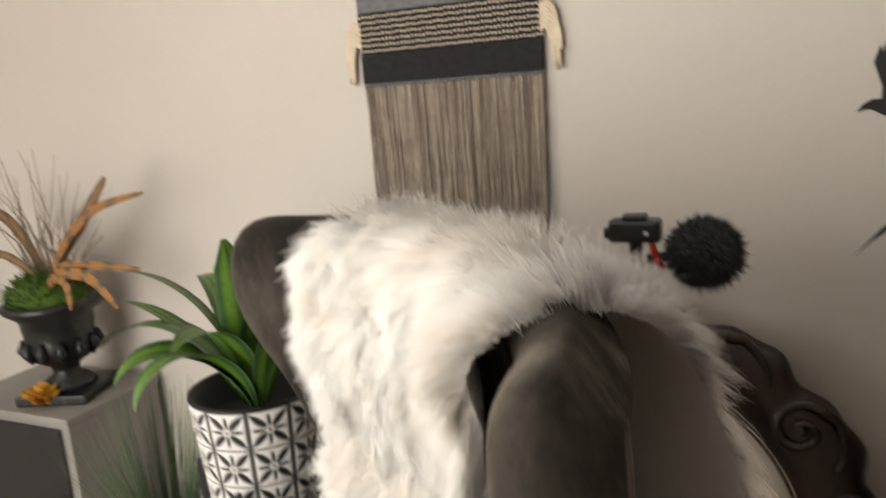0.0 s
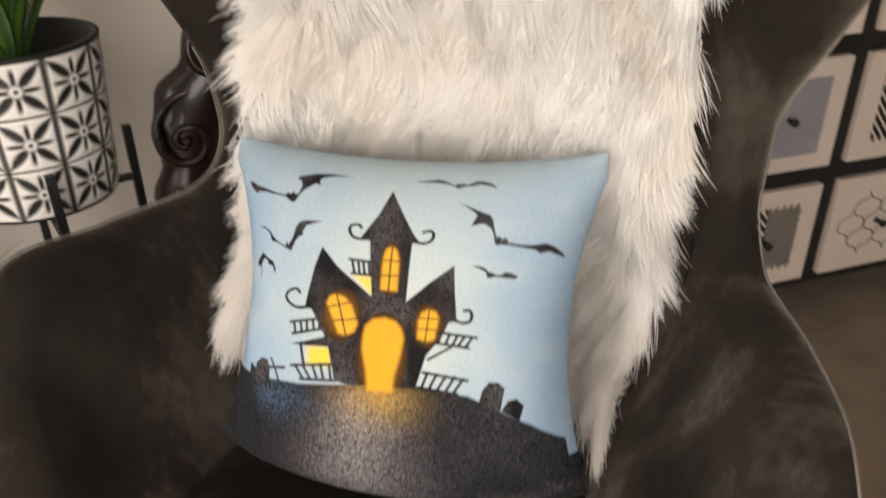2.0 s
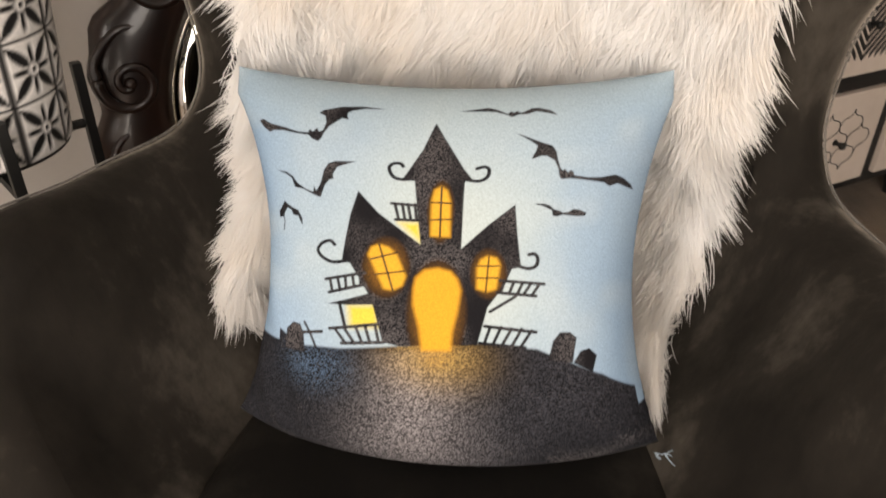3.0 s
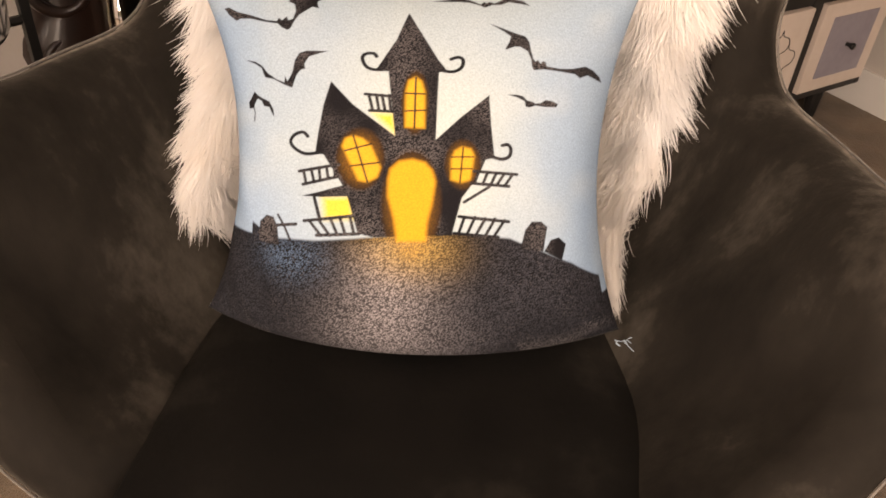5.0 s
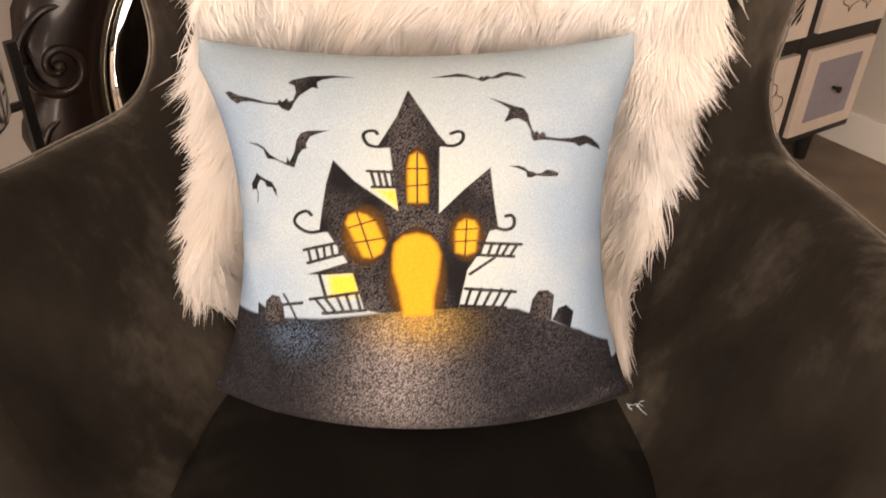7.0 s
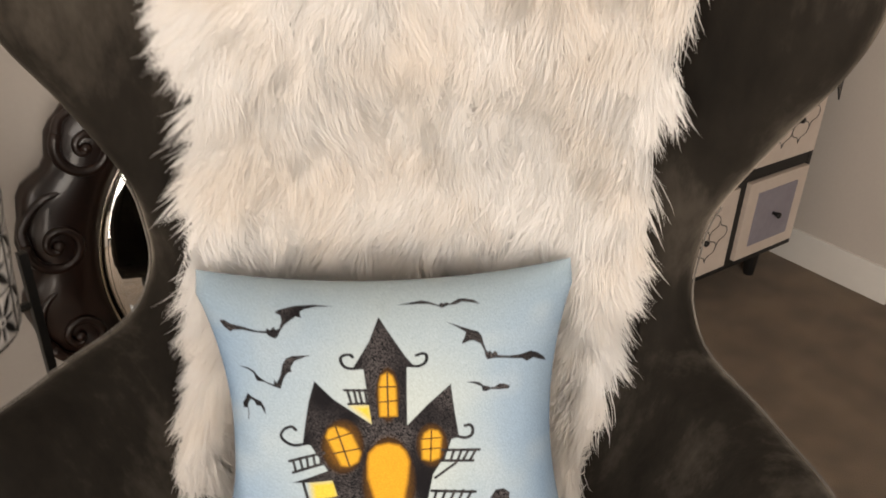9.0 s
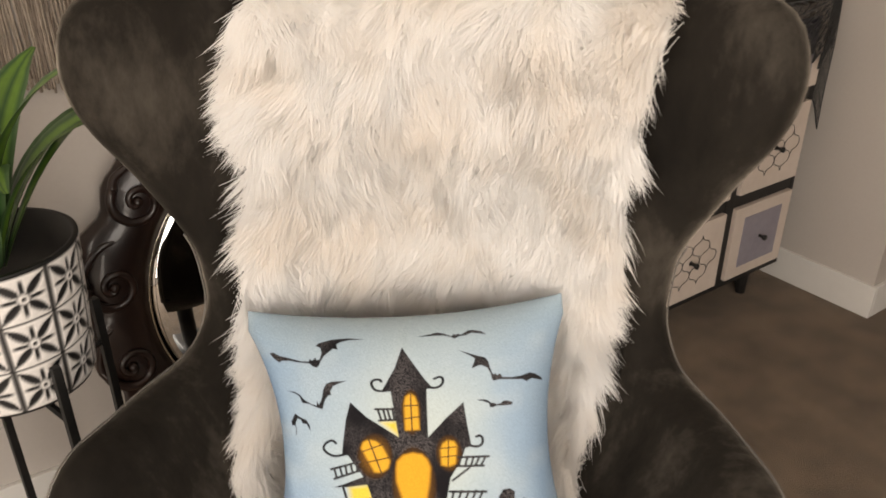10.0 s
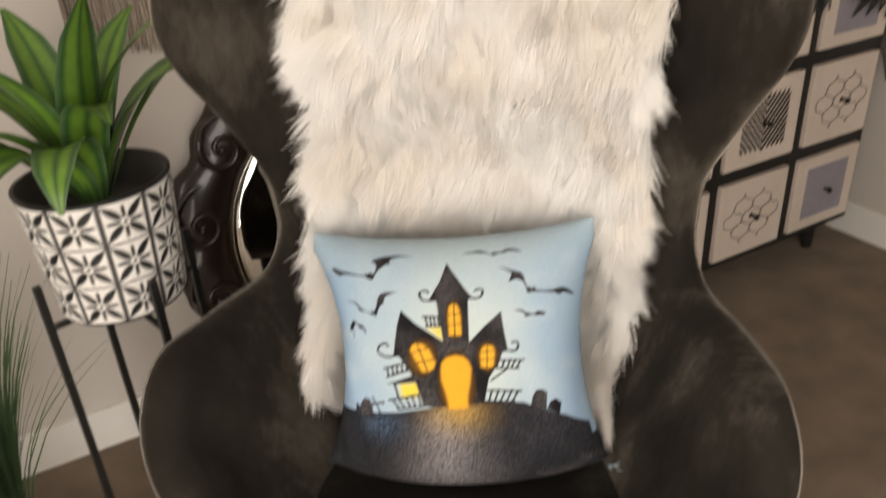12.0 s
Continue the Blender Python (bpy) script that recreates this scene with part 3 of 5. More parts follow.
def cushion():
    n = 481
    u, v = np.meshgrid(np.linspace(0, 1, n), np.linspace(0, 1, n))
    front = np.stack(cushion_point(u, v), -1)
    a, b = 2 * u - 1, 2 * v - 1
    # soft creases that run in from the corners, and the pleat below the top edge
    edge = (1 - a**8) * (1 - b**8)
    crease = 0.0035 * np.sin(26 * (u + v) + 3 * np.sin(5 * u)) * np.exp(-(((u + v) / 0.5) ** 2)) + 0.003 * np.sin(24 * (1 - u + v)) * np.exp(-(((1 - u + v) / 0.45) ** 2))
    crease -= 0.006 * np.exp(-(((u - 0.52) / 0.012) ** 2)) * np.clip((v - 0.86) / 0.14, 0, 1) + 0.0025 * np.exp(-(((u - 0.22) / 0.01) ** 2)) * np.clip((v - 0.9) / 0.1, 0, 1)
    crease -= 0.004 * np.exp(-(((u - 0.16 - 0.25 * (0.25 - v)) / 0.02) ** 2)) * np.clip((0.30 - v) / 0.2, 0, 1)
    front += (crease * edge)[..., None] * np.array((-0.1, -0.91, 0.4))
    m = 41
    u2, v2 = np.meshgrid(np.linspace(0, 1, m), np.linspace(0, 1, m))
    a2, b2 = 2 * u2 - 1, 2 * v2 - 1
    rear = np.stack(cushion_point(u2, v2), -1)
    full = np.clip((1 - a2**4) * (1 - b2**4), 0, 1) ** 0.62
    rear += (0.115 * full)[..., None] * np.array((0.1, 0.91, -0.4))
    me = bpy.data.meshes.new("front")
    me.from_pydata(front.reshape(-1, 3).tolist(), [], grid_faces(n, n))
    col = me.color_attributes.new("print", "FLOAT_COLOR", "POINT")
    rgba = np.ones((n * n, 4), np.float32)
    rgba[:, :3] = cushion_print(n).reshape(-1, 3)
    col.data.foreach_set("color", rgba.ravel())
    thing = empty("throw_cushion", CHAIR, "pale blue cushion printed with a black haunted castle and bats", "cushion")
    part("front", me, CUSHION, thing, "printed front with bats, castle and lit windows", True)
    part("back", mesh_of("back", rear.reshape(-1, 3), [tuple(reversed(f)) for f in grid_faces(m, m)]), CUSHION_BACK, thing, smooth=True)
    rim = [cushion_point(x, y) for x, y in [(i / 30, 0.0) for i in range(30)] + [(1.0, i / 30) for i in range(30)] + [(1 - i / 30, 1.0) for i in range(30)] + [(0.0, 1 - i / 30) for i in range(31)]]
    low = bmesh.new()
    tube(low, [tuple(map(float, p)) for p in rim[:31]], 0.0016, 5)
    part("seam", low, BLACK_INK, thing, "dark lower seam", True)
    thread = bmesh.new()
    for k in range(5):
        pts = [(0.212 + 0.004 * k, -0.046, 0.43)]
        for i in range(6):
            x, y, z = pts[-1]
            pts.append((x + random.uniform(-0.006, 0.007), y + random.uniform(-0.004, 0.004), z + random.uniform(-0.007, 0.003)))
        tube(thread, smooth_line(pts, 14), 0.0004, 4)
    part("loose_thread", thread, CUSHION_BACK, thing, "loose pale threads at a corner")
    return thing


CUSHION_BACK = surface("cushion_back", (0.34, 0.45, 0.55), (0.44, 0.54, 0.62), 12, 0.85, 30, 0.4)
cushion()


# ---------------------------------------------------------------- the faux fur throw
def fur_material():
    m, nt, bs = mat("white_fur")
    geo = nt.nodes.new("ShaderNodeNewGeometry")
    tone = ramp(nt, geo.outputs["Random Per Island"], [(0.0, (0.975, 0.955, 0.93)), (0.3, (0.98, 0.965, 0.945)), (1.0, (0.995, 0.988, 0.978))])
    patch = ramp(nt, noise_out(nt, 9, 3, 0.5), [(0.35, (0.965, 0.935, 0.90)), (0.6, (1.0, 1.0, 1.0))])
    col = mix(nt, 1.0, tone, patch, "MULTIPLY")
    nt.links.new(col, bs.inputs["Base Color"])
    bs.inputs["Roughness"].default_value = 0.6
    bs.inputs["Specular IOR Level"].default_value = 0.2
    bs.inputs["Sheen Weight"].default_value, bs.inputs["Sheen Roughness"].default_value = 0.7, 0.5
    tr = nt.nodes.new("ShaderNodeBsdfTranslucent")
    nt.links.new(col, tr.inputs[0])
    mx = nt.nodes.new("ShaderNodeMixShader")
    mx.inputs[0].default_value = 0.5
    nt.links.new(bs.outputs[0], mx.inputs[1])
    nt.links.new(tr.outputs[0], mx.inputs[2])
    nt.links.new(mx.outputs[0], nt.nodes["Material Output"].inputs[0])
    return m


FUR = fur_material()
FUR_SKIN = surface("fur_skin", (0.94, 0.91, 0.87), (0.97, 0.95, 0.92), 14, 0.95, 8, 0.6, 0.004)
ROLL = [(0.174, 1.108), (0.178, 1.142), (0.204, 1.160), (0.250, 1.160), (0.295, 1.142), (0.325, 1.08), (0.345, 0.96), (0.35, 0.85)]


def throw_skin(nu=41, nv=161):
    """The throw's skin as a grid: across from side to side, and from its lower end over the top of the chair to its rear end."""
    a, b = np.meshgrid(np.linspace(-1, 1, nu), np.linspace(0, 1, nv))
    a, b = a.ravel(), b.ravel()
    half = np.interp(b, [0, 0.1, 0.3, 0.5, 0.7, 0.78, 1.0], [0.240, 0.248, 0.244, 0.236, 0.236, 0.240, 0.236])
    mid = np.interp(b, [0, 0.15, 0.4, 0.7, 1.0], [-0.020, -0.018, -0.006, 0.012, 0.07])
    x = mid + half * a + 0.006 * np.sin(23 * b + 4 * a) - 0.012 * np.clip(a, -1, 0) * np.exp(-(((b - 0.55) / 0.12) ** 2))
    front = b < 0.72
    z = np.where(front, 0.44 + (1.10 - 0.44) * b / 0.72, 0.0)
    y = np.zeros_like(x)
    y[front] = inner_y(x[front], np.minimum(z[front], 1.08)) - 0.016
    y[front] -= 0.028 * np.exp(-(((b[front] - 0.34) / 0.09) ** 2))
    y[front] -= 0.020 * np.exp(-(((b[front] - 0.61) / 0.10) ** 2))
    s = np.clip((b[~front] - 0.72) / 0.28, 0, 1)
    k = np.linspace(0, 1, len(ROLL))
    drop = 0.10 * (np.abs(x[~front]) / 0.25) ** 2
    y[~front] = np.interp(s, k, [p[0] for p in ROLL]) - drop * (1 - s) * 0.9
    z[~front] = np.interp(s, k, [p[1] for p in ROLL])
    g = np.stack([x, y, z], -1).reshape(nv, nu, 3)
    ridge = np.exp(-(((np.linspace(0, 1, nv) - 0.735) / 0.06) ** 2))[:, None]
    g[..., 2] += 0.002 * ridge
    g[..., 1] -= 0.005 * ridge
    for _ in range(14):
        g[1:-1] = 0.5 * g[1:-1] + 0.25 * (g[:-2] + g[2:])
        g[:, 1:-1] = 0.6 * g[:, 1:-1] + 0.2 * (g[:, :-2] + g[:, 2:])
    return g


SKIN = throw_skin()


def throw_point(a, b):
    """A place on the throw's skin; a across (-1 to 1), b along (0 to 1)."""
    nv, nu = SKIN.shape[:2]
    x, y = (np.clip(a, -1, 1) + 1) / 2 * (nu - 1.001), np.clip(b, 0, 1) * (nv - 1.001)
    i, j = x.astype(int), y.astype(int)
    fx, fy = (x - i)[:, None], (y - j)[:, None]
    return (SKIN[j, i] * (1 - fx) + SKIN[j, i + 1] * fx) * (1 - fy) + (SKIN[j + 1, i] * (1 - fx) + SKIN[j + 1, i + 1] * fx) * fy


def fur_throw():
    thing = empty("fur_throw", CHAIR, "shaggy white faux fur throw draped over the chair back", "throw")
    nv, nu = SKIN.shape[:2]
    part("backing", mesh_of("backing", SKIN.reshape(-1, 3), grid_faces(nu, nv)), FUR_SKIN, thing, smooth=True)
    rng = np.random.default_rng(11)
    clumps, each = 7600, 32
    ca, cb = rng.uniform(-1.0, 1.0, clumps), rng.uniform(0.0, 1.0, clumps) ** 0.95
    ca[:760] = np.sign(rng.uniform(-1, 1, 760)) * rng.uniform(0.93, 1.0, 760)
    cb[760:1900] = rng.uniform(0.72, 0.92, 1140)
    e = 0.012
    p0 = throw_point(ca, cb)
    da = (throw_point(np.clip(ca + e, -1, 1.01), cb) - throw_point(ca - e, cb)) / (2 * e)
    db = (throw_point(ca, np.clip(cb + e, 0, 1)) - throw_point(ca, np.clip(cb - e, 0, 1)))
    unit = lambda w: w / (np.linalg.norm(w, axis=-1, keepdims=True) + 1e-9)
    da, db = unit(da), unit(db)
    nrm = unit(np.cross(da, db))
    turn = np.clip((cb - 0.70) / 0.13, 0, 1) * math.pi
    facing = np.stack([0 * turn, -np.cos(turn), np.sin(turn)], -1)
    nrm *= np.where((nrm * facing).sum(-1) < 0, -1, 1)[:, None]
    # the lie of the hair: down the skin, with whorls, spreading at the sides and standing up along the top
    swirl = np.array([noise.noise(Vector((float(p[0]) * 8.5, 3.1, float(p[2]) * 7.0))) for p in p0])
    swirl2 = np.array([noise.noise(Vector((float(p[0]) * 19 + 7, 1.1, float(p[2]) * 17))) for p in p0])
    side = 2.4 * swirl + 1.3 * swirl2 + rng.normal(0, 0.45, clumps) + 0.50 * np.sign(ca) * np.clip((np.abs(ca) - 0.6) / 0.4, 0, 1) * np.clip((0.85 - cb) / 0.3, 0.2, 1)
    down = -np.tanh((0.86 - cb) / 0.05)
    lift = 0.24 + 0.30 * rng.random(clumps) + 0.25 * np.abs(swirl2) + 0.28 * np.exp(-(((cb - 0.82) / 0.06) ** 2))
    way = unit(da * side[:, None] + db * down[:, None] + nrm * lift[:, None])
    length = rng.uniform(0.036, 0.074, clumps) * np.where(cb > 0.78, 0.75, 1.0)
    tip = p0 + way * length[:, None]
    tip[:, 2] -= 0.012 * (length / 0.06)
    # strands of each clump start spread out and gather towards its tip
    root = np.repeat(p0, each, 0) + np.repeat(da, each, 0) * rng.normal(0, 0.0075, (clumps * each, 1)) + np.repeat(db, each, 0) * rng.normal(0, 0.0075, (clumps * each, 1))
    n = clumps * each
    gather = rng.uniform(0.15, 0.7, n)[:, None]
    own = root + np.repeat(way, each, 0) * (np.repeat(length, each) * rng.uniform(0.7, 1.1, n))[:, None] + rng.normal(0, 0.006, (n, 3))
    end = own * (1 - gather) + np.repeat(tip, each, 0) * gather + rng.normal(0, 0.003, (n, 3))
    up = np.repeat(nrm, each, 0)
    bow = np.repeat(rng.normal(0, 0.007, (clumps, 1)), each, 0)
    ctrl = (root + end) / 2 + up * rng.uniform(0.004, 0.014, n)[:, None] + np.repeat(da, each, 0) * bow
    acr = unit(np.cross(end - root, up + rng.normal(0, 0.18, (n, 3))))
    w = rng.uniform(0.0004, 0.0009, n)[:, None]
    verts = np.empty((n, 7, 3))
    for i, (t, f) in enumerate(((0.0, 1.0), (0.4, 0.9), (0.75, 0.6))):
        c = root * (1 - t) ** 2 + 2 * ctrl * t * (1 - t) + end * t * t
        verts[:, 2 * i], verts[:, 2 * i + 1] = c - acr * w * f, c + acr * w * f
    verts[:, 6] = end
    me = bpy.data.meshes.new("fur")
    base = (np.arange(n) * 7)[:, None]
    quads = np.concatenate([base + np.array([[0, 1, 3, 2]]), base + np.array([[2, 3, 5, 4]])], 1).reshape(n, 2, 4)
    me.from_pydata(verts.reshape(-1, 3).tolist(), [], quads.reshape(-1, 4).tolist() + (base + np.array([[4, 5, 6]])).tolist())
    me.update()
    soft = unit(up + 0.15 * np.repeat(way, each, 0) + np.repeat(rng.normal(0, 0.22, (clumps, 3)), each, 0) + rng.normal(0, 0.08, (n, 3)))
    me.shade_smooth()
    me.normals_split_custom_set_from_vertices(np.repeat(soft, 7, 0).tolist())
    tagged(part("fur", me, FUR, thing, "long white pile"), kind="stuff")
    return thing


fur_throw()


# ---------------------------------------------------------------- the dresser and what stands on it
def dresser():
    thing = empty("dresser", pose(1.449, -0.745, 0), "black painted dresser with nine patterned white drawers", "dresser")
    W, D = 0.94, 0.325
    cols = [0.020 + 0.315 * i for i in range(3)]
    rows = [0.130, 0.411, 0.692]
    bm = bmesh.new()
    for x0, x1 in ((0, 0.018), (0.292, 0.333), (0.607, 0.648), (0.922, W)):
        box(bm, x0, x1, 0, 0.02, 0.104, 0.933, 0.002)
    for z0, z1 in ((0.104, 0.128), (0.369, 0.409), (0.650, 0.690), (0.931, 0.9335)):
        for x0, x1 in ((0.018, 0.292), (0.333, 0.607), (0.648, 0.922)):
            box(bm, x0, x1, 0.001, 0.02, z0, z1)
    part("front_frame", bm, BLACK_WOOD, thing)
    part("side_panel", boxed(0, 0.018, 0.02, D, 0.104, 0.934, 0.001), BLACK_WOOD, thing)
    part("side_panel", boxed(W - 0.018, W, 0.02, D, 0.104, 0.934, 0.001), BLACK_WOOD, thing)
    part("back_panel", boxed(0.018, W - 0.018, D - 0.012, D, 0.104, 0.934), BLACK_WOOD, thing)
    part("bottom_panel", boxed(0.018, W - 0.018, 0.02, D - 0.012, 0.104, 0.12), BLACK_WOOD, thing)
    part("top", boxed(-0.008, W + 0.008, -0.01, D + 0.005, 0.934, 0.950, 0.003), BLACK_WOOD, thing)
    for x, y in ((0.11, 0.05), (W - 0.11, 0.05), (0.11, D - 0.05), (W - 0.11, D - 0.05)):
        leg = tubed([(x, y, 0.106), (x + 0.015 * (1 if x > 0.5 else -1), y, 0.0)], [0.028, 0.015], 12)
        part("leg", leg, BLACK_WOOD, thing)
    kinds = {(0, 0): "zigzag", (1, 0): "lattice", (2, 0): "plain", (0, 1): "plain", (1, 1): "zigzag", (2, 1): "lattice", (0, 2): "zigzag", (1, 2): "lattice", (2, 2): "plain"}
    w, h = 0.270, 0.237
    for (i, j), kind in kinds.items():
        face = boxed(0, w, -0.008, 0.018, 0, h, 0.0025)
        drawer = part("drawer", face, DRAWER_WHITE, thing, {"zigzag": "white drawer with black zigzag stripes", "lattice": "white drawer with a black lattice", "plain": "white drawer with a grey centre panel"}[kind])
        drawer.location = (cols[i], -0.004, rows[j])
        if kind == "plain":
            part("panel", boxed(0.045, w - 0.045, -0.0105, -0.0078, 0.036, h - 0.036, 0.0008), DRAWER_GREY, drawer, "matt grey panel")
        if kind == "zigzag":
            bm = bmesh.new()
            x0, x1, z0, z1 = 0.048, w - 0.048, 0.034, h - 0.034
            cx, step, t = (x0 + x1) / 2, 0.021, 0.0062
            for k in range(-8, 16):
                for sx in (-1, 1):
                    # one slanting bar of a chevron, cut to the field
                    pts = []
                    for n in range(25):
                        d = (x1 - cx) * n / 24
                        pts.append((cx + sx * d, z0 + k * step + 1.15 * d))
                    run = [p for p in pts if z0 <= p[1] <= z1 - 2 * t]
                    if len(run) > 2:
                        lo = [bm.verts.new((x, -0.0095, z)) for x, z in (run[0], run[-1])]
                        hi = [bm.verts.new((x, -0.0095, min(z + 2 * t, z1))) for x, z in (run[-1], run[0])]
                        bm.faces.new(lo + hi)
            geo = bmesh.ops.extrude_face_region(bm, geom=list(bm.faces))
            bmesh.ops.translate(bm, vec=(0, 0.002, 0), verts=[g for g in geo["geom"] if isinstance(g, bmesh.types.BMVert)])
            bmesh.ops.recalc_face_normals(bm, faces=bm.faces)
            part("stripes", bm, BLACK_INK, drawer, "black zigzag stripes")
        if kind == "lattice":
            bm = bmesh.new()
            cw, ch = 0.074, 0.078
            for row in range(-2, 3):
                for column in range(-2, 3):
                    cx, cz = w / 2 + cw * (column + 0.5 * (row % 2)), h / 2 + ch * 0.5 * row
                    if abs(cx - w / 2) > 0.085 or abs(cz - h / 2) > 0.075:
                        continue
                    # a four-lobed cell that meets its neighbours at the points
                    pts = []
                    for n in range(49):
                        th = 2 * math.pi * n / 48
                        f = 4 * (n % 12) / 48
                        q = n // 12 % 4
                        g = f if q % 2 == 0 else 1 - f
                        s = 0.048 * math.sin(2 * math.pi * g)
                        px, pz = 0.5 * (1 - g) + s, 0.5 * g + s
                        pts.append((cx + cw * px * (1 if q in (0, 3) else -1), -0.0085, cz + ch * pz * (1 if q < 2 else -1)))
                    tube(bm, pts, 0.0013, 4)
            part("lattice", bm, BLACK_INK, drawer, "thin black lattice lines")
        knob = lathe([(0.0, 0.026), (0.0075, 0.0255), (0.009, 0.022), (0.008, 0.018), (0.005, 0.012), (0.0045, 0.004), (0.008, 0.0)], 14)
        bmesh.ops.transform(knob, matrix=pose(w / 2, -0.008, h / 2, 90, 0, 0), verts=knob.verts)
        part("knob", knob, BLACK_METAL, drawer, "small black knob", True)
    return thing


dresser()
TOP = 0.950
RED = surface("red_glass", (0.32, 0.006, 0.008), (0.48, 0.012, 0.014), 12, 0.12, 6, 0.05, coat=0.6)
DARK_GLOSS_RED = surface("dark_gloss_red", (0.12, 0.004, 0.006), (0.20, 0.008, 0.010), 12, 0.15, 6, 0.05, coat=0.6)
CREAM = surface("cream_glaze", (0.70, 0.62, 0.52), (0.80, 0.73, 0.63), 8, 0.25, 6, 0.05, coat=0.4)
GLOSS_BLACK = surface("gloss_black", (0.008, 0.008, 0.009), (0.02, 0.02, 0.021), 14, 0.18, 6, 0.05, coat=0.5)
GREY_GLAZE = surface("grey_glaze", (0.10, 0.115, 0.125), (0.17, 0.185, 0.195), 10, 0.3, 6, 0.05)
DARK_RED = surface("dark_red", (0.10, 0.006, 0.008), (0.22, 0.012, 0.014), 30, 0.7, 5, 0.3, sheen=0.3)
SOFT_BLACK = surface("soft_black", (0.006, 0.006, 0.006), (0.02, 0.019, 0.018), 30, 0.85, 5, 0.5, sheen=0.3)
WHITE_PAPER = surface("white_paper", (0.66, 0.64, 0.60), (0.76, 0.74, 0.70), 20, 0.85, 6, 0.4)


def lace_material():
    """Sheer black net: most of the light passes between the threads."""
    m, nt, bs = mat("sheer_net")
    bs.inputs["Base Color"].default_value = (0.008, 0.008, 0.008, 1)
    bs.inputs["Roughness"].default_value = 0.8
    v = nt.nodes.new("ShaderNodeTexVoronoi")
    v.feature, v.inputs["Scale"].default_value = "DISTANCE_TO_EDGE", 420
    tc = nt.nodes.new("ShaderNodeTexCoord")
    nt.links.new(tc.outputs["Object"], v.inputs["Vector"])
    fac = ramp(nt, v.outputs["Distance"], [(0.06, (0.92, 0.92, 0.92)), (0.16, (0.42, 0.42, 0.42))])
    nt.links.new(fac, bs.inputs["Alpha"])
    return m


NET = lace_material()


def web_cloth():
    """A black net runner with spider webs and a scalloped hem, over the dresser's top, front corner and side."""
    thing = empty("web_runner", pose(0, 0, 0), "black net runner with spider webs and scalloped hem on the dresser", "table runner")

    def fan(name, origin, right, down, rays, reach, lift):
        o, r, d, n = Vector(origin), Vector(right), Vector(down), Vector(lift)
        angles = np.linspace(0, 1, rays)
        rim, inner = [], bmesh.new()
        for k, f in enumerate(angles):
            a = f * math.pi / 2
            length = reach(f)
            rim.append((math.cos(a) * length, math.sin(a) * length))
        at = lambda x, y: o + r * x + d * y + n * (0.006 + 0.006 * math.sin(9 * x + 14 * y))
        net = bmesh.new()
        centre = net.verts.new(at(0, 0))
        edge = []
        for k in range(rays - 1):
            (xa, ya), (xb, yb) = rim[k], rim[k + 1]
            for m in range(5):
                s = m / 5
                sag = 1 - 0.20 * math.sin(math.pi * s)
                edge.append(((xa + (xb - xa) * s) * sag, (ya + (yb - ya) * s) * sag))
        edge.append(rim[-1])
        ring = [net.verts.new(at(x, y)) for x, y in edge]
        half = [net.verts.new(at(x * 0.5, y * 0.5)) for x, y in edge]
        for a, b, c, e in zip(ring, ring[1:], half[1:], half):
            net.faces.new((a, b, c, e))
        for c, e in zip(half, half[1:]):
            net.faces.new((centre, e, c))
        part(name, net, NET, thing, "sheer black net", True)
        for x, y in rim:
            tube(inner, [at(x * s, y * s) for s in (0.03, 0.35, 0.7, 1.0)], 0.0015, 4)
        for s in (0.2, 0.36, 0.52, 0.68, 0.84, 1.0):
            tube(inner, [at(x * s, y * s) for x, y in edge], 0.0026 if s == 1.0 else 0.0014, 4)
        tagged(part("web", inner, SOFT_BLACK, thing, "black thread web"), kind="stuff")

    fan("front_net", (2.369, -0.769, TOP - 0.002), (-1, 0, 0), (0, 0, -1), 9, lambda f: 0.30 - 0.13 * f + 0.02 * math.sin(30 * f), (0, -1, 0))
    fan("front_net", (2.074, -0.769, TOP - 0.002), (-1, 0, 0), (0, 0, -1), 8, lambda f: 0.26 - 0.12 * f, (0, -1, 0))
    fan("side_net", (2.402, -0.757, TOP - 0.002), (0, 1, 0), (0.06, 0, -1), 9, lambda f: 0.34 + 0.06 * f, (1, 0, 0))
    bm = boxed(1.62, 2.40, -0.755, -0.43, TOP, TOP + 0.002)
    part("top_net", bm, NET, thing, "sheer black net")
    return thing


web_cloth()


def turned(name, profile, material, at, label, category, n=32, parts=(), size=1.0):
    thing = empty(name, pose(*at) @ Matrix.Scale(size, 4), label, category)
    part("body", lathe(profile, n), material, thing, smooth=True)
    for nm, prof, m, lab in parts:
        part(nm, lathe(prof, n), m, thing, lab, True)
    return thing


TT = TOP + 0.003
# wide bowl with a red wavy lip
bowl = empty("bowl", pose(2.015, -0.63, TT) @ Matrix.Scale(1.15, 4), "cream bowl with red wavy rim and dark leaf spots", "bowl")
part("body", lathe([(0.0, 0.0), (0.045, 0.0), (0.048, 0.012), (0.085, 0.03), (0.115, 0.065), (0.122, 0.088), (0.118, 0.088), (0.108, 0.065), (0.08, 0.036), (0.0, 0.02)], 40), CREAM, bowl, smooth=True)
bm = bmesh.new()
ring = []
for k in range(65):
    a = 2 * math.pi * k / 64
    ring.append((0.124 * math.cos(a), 0.124 * math.sin(a), 0.092 + 0.008 * math.cos(8 * a)))
tube(bm, ring, 0.0085, 8, False)
part("rim", bm, DARK_GLOSS_RED, bowl, "glossy red wavy rim", True)
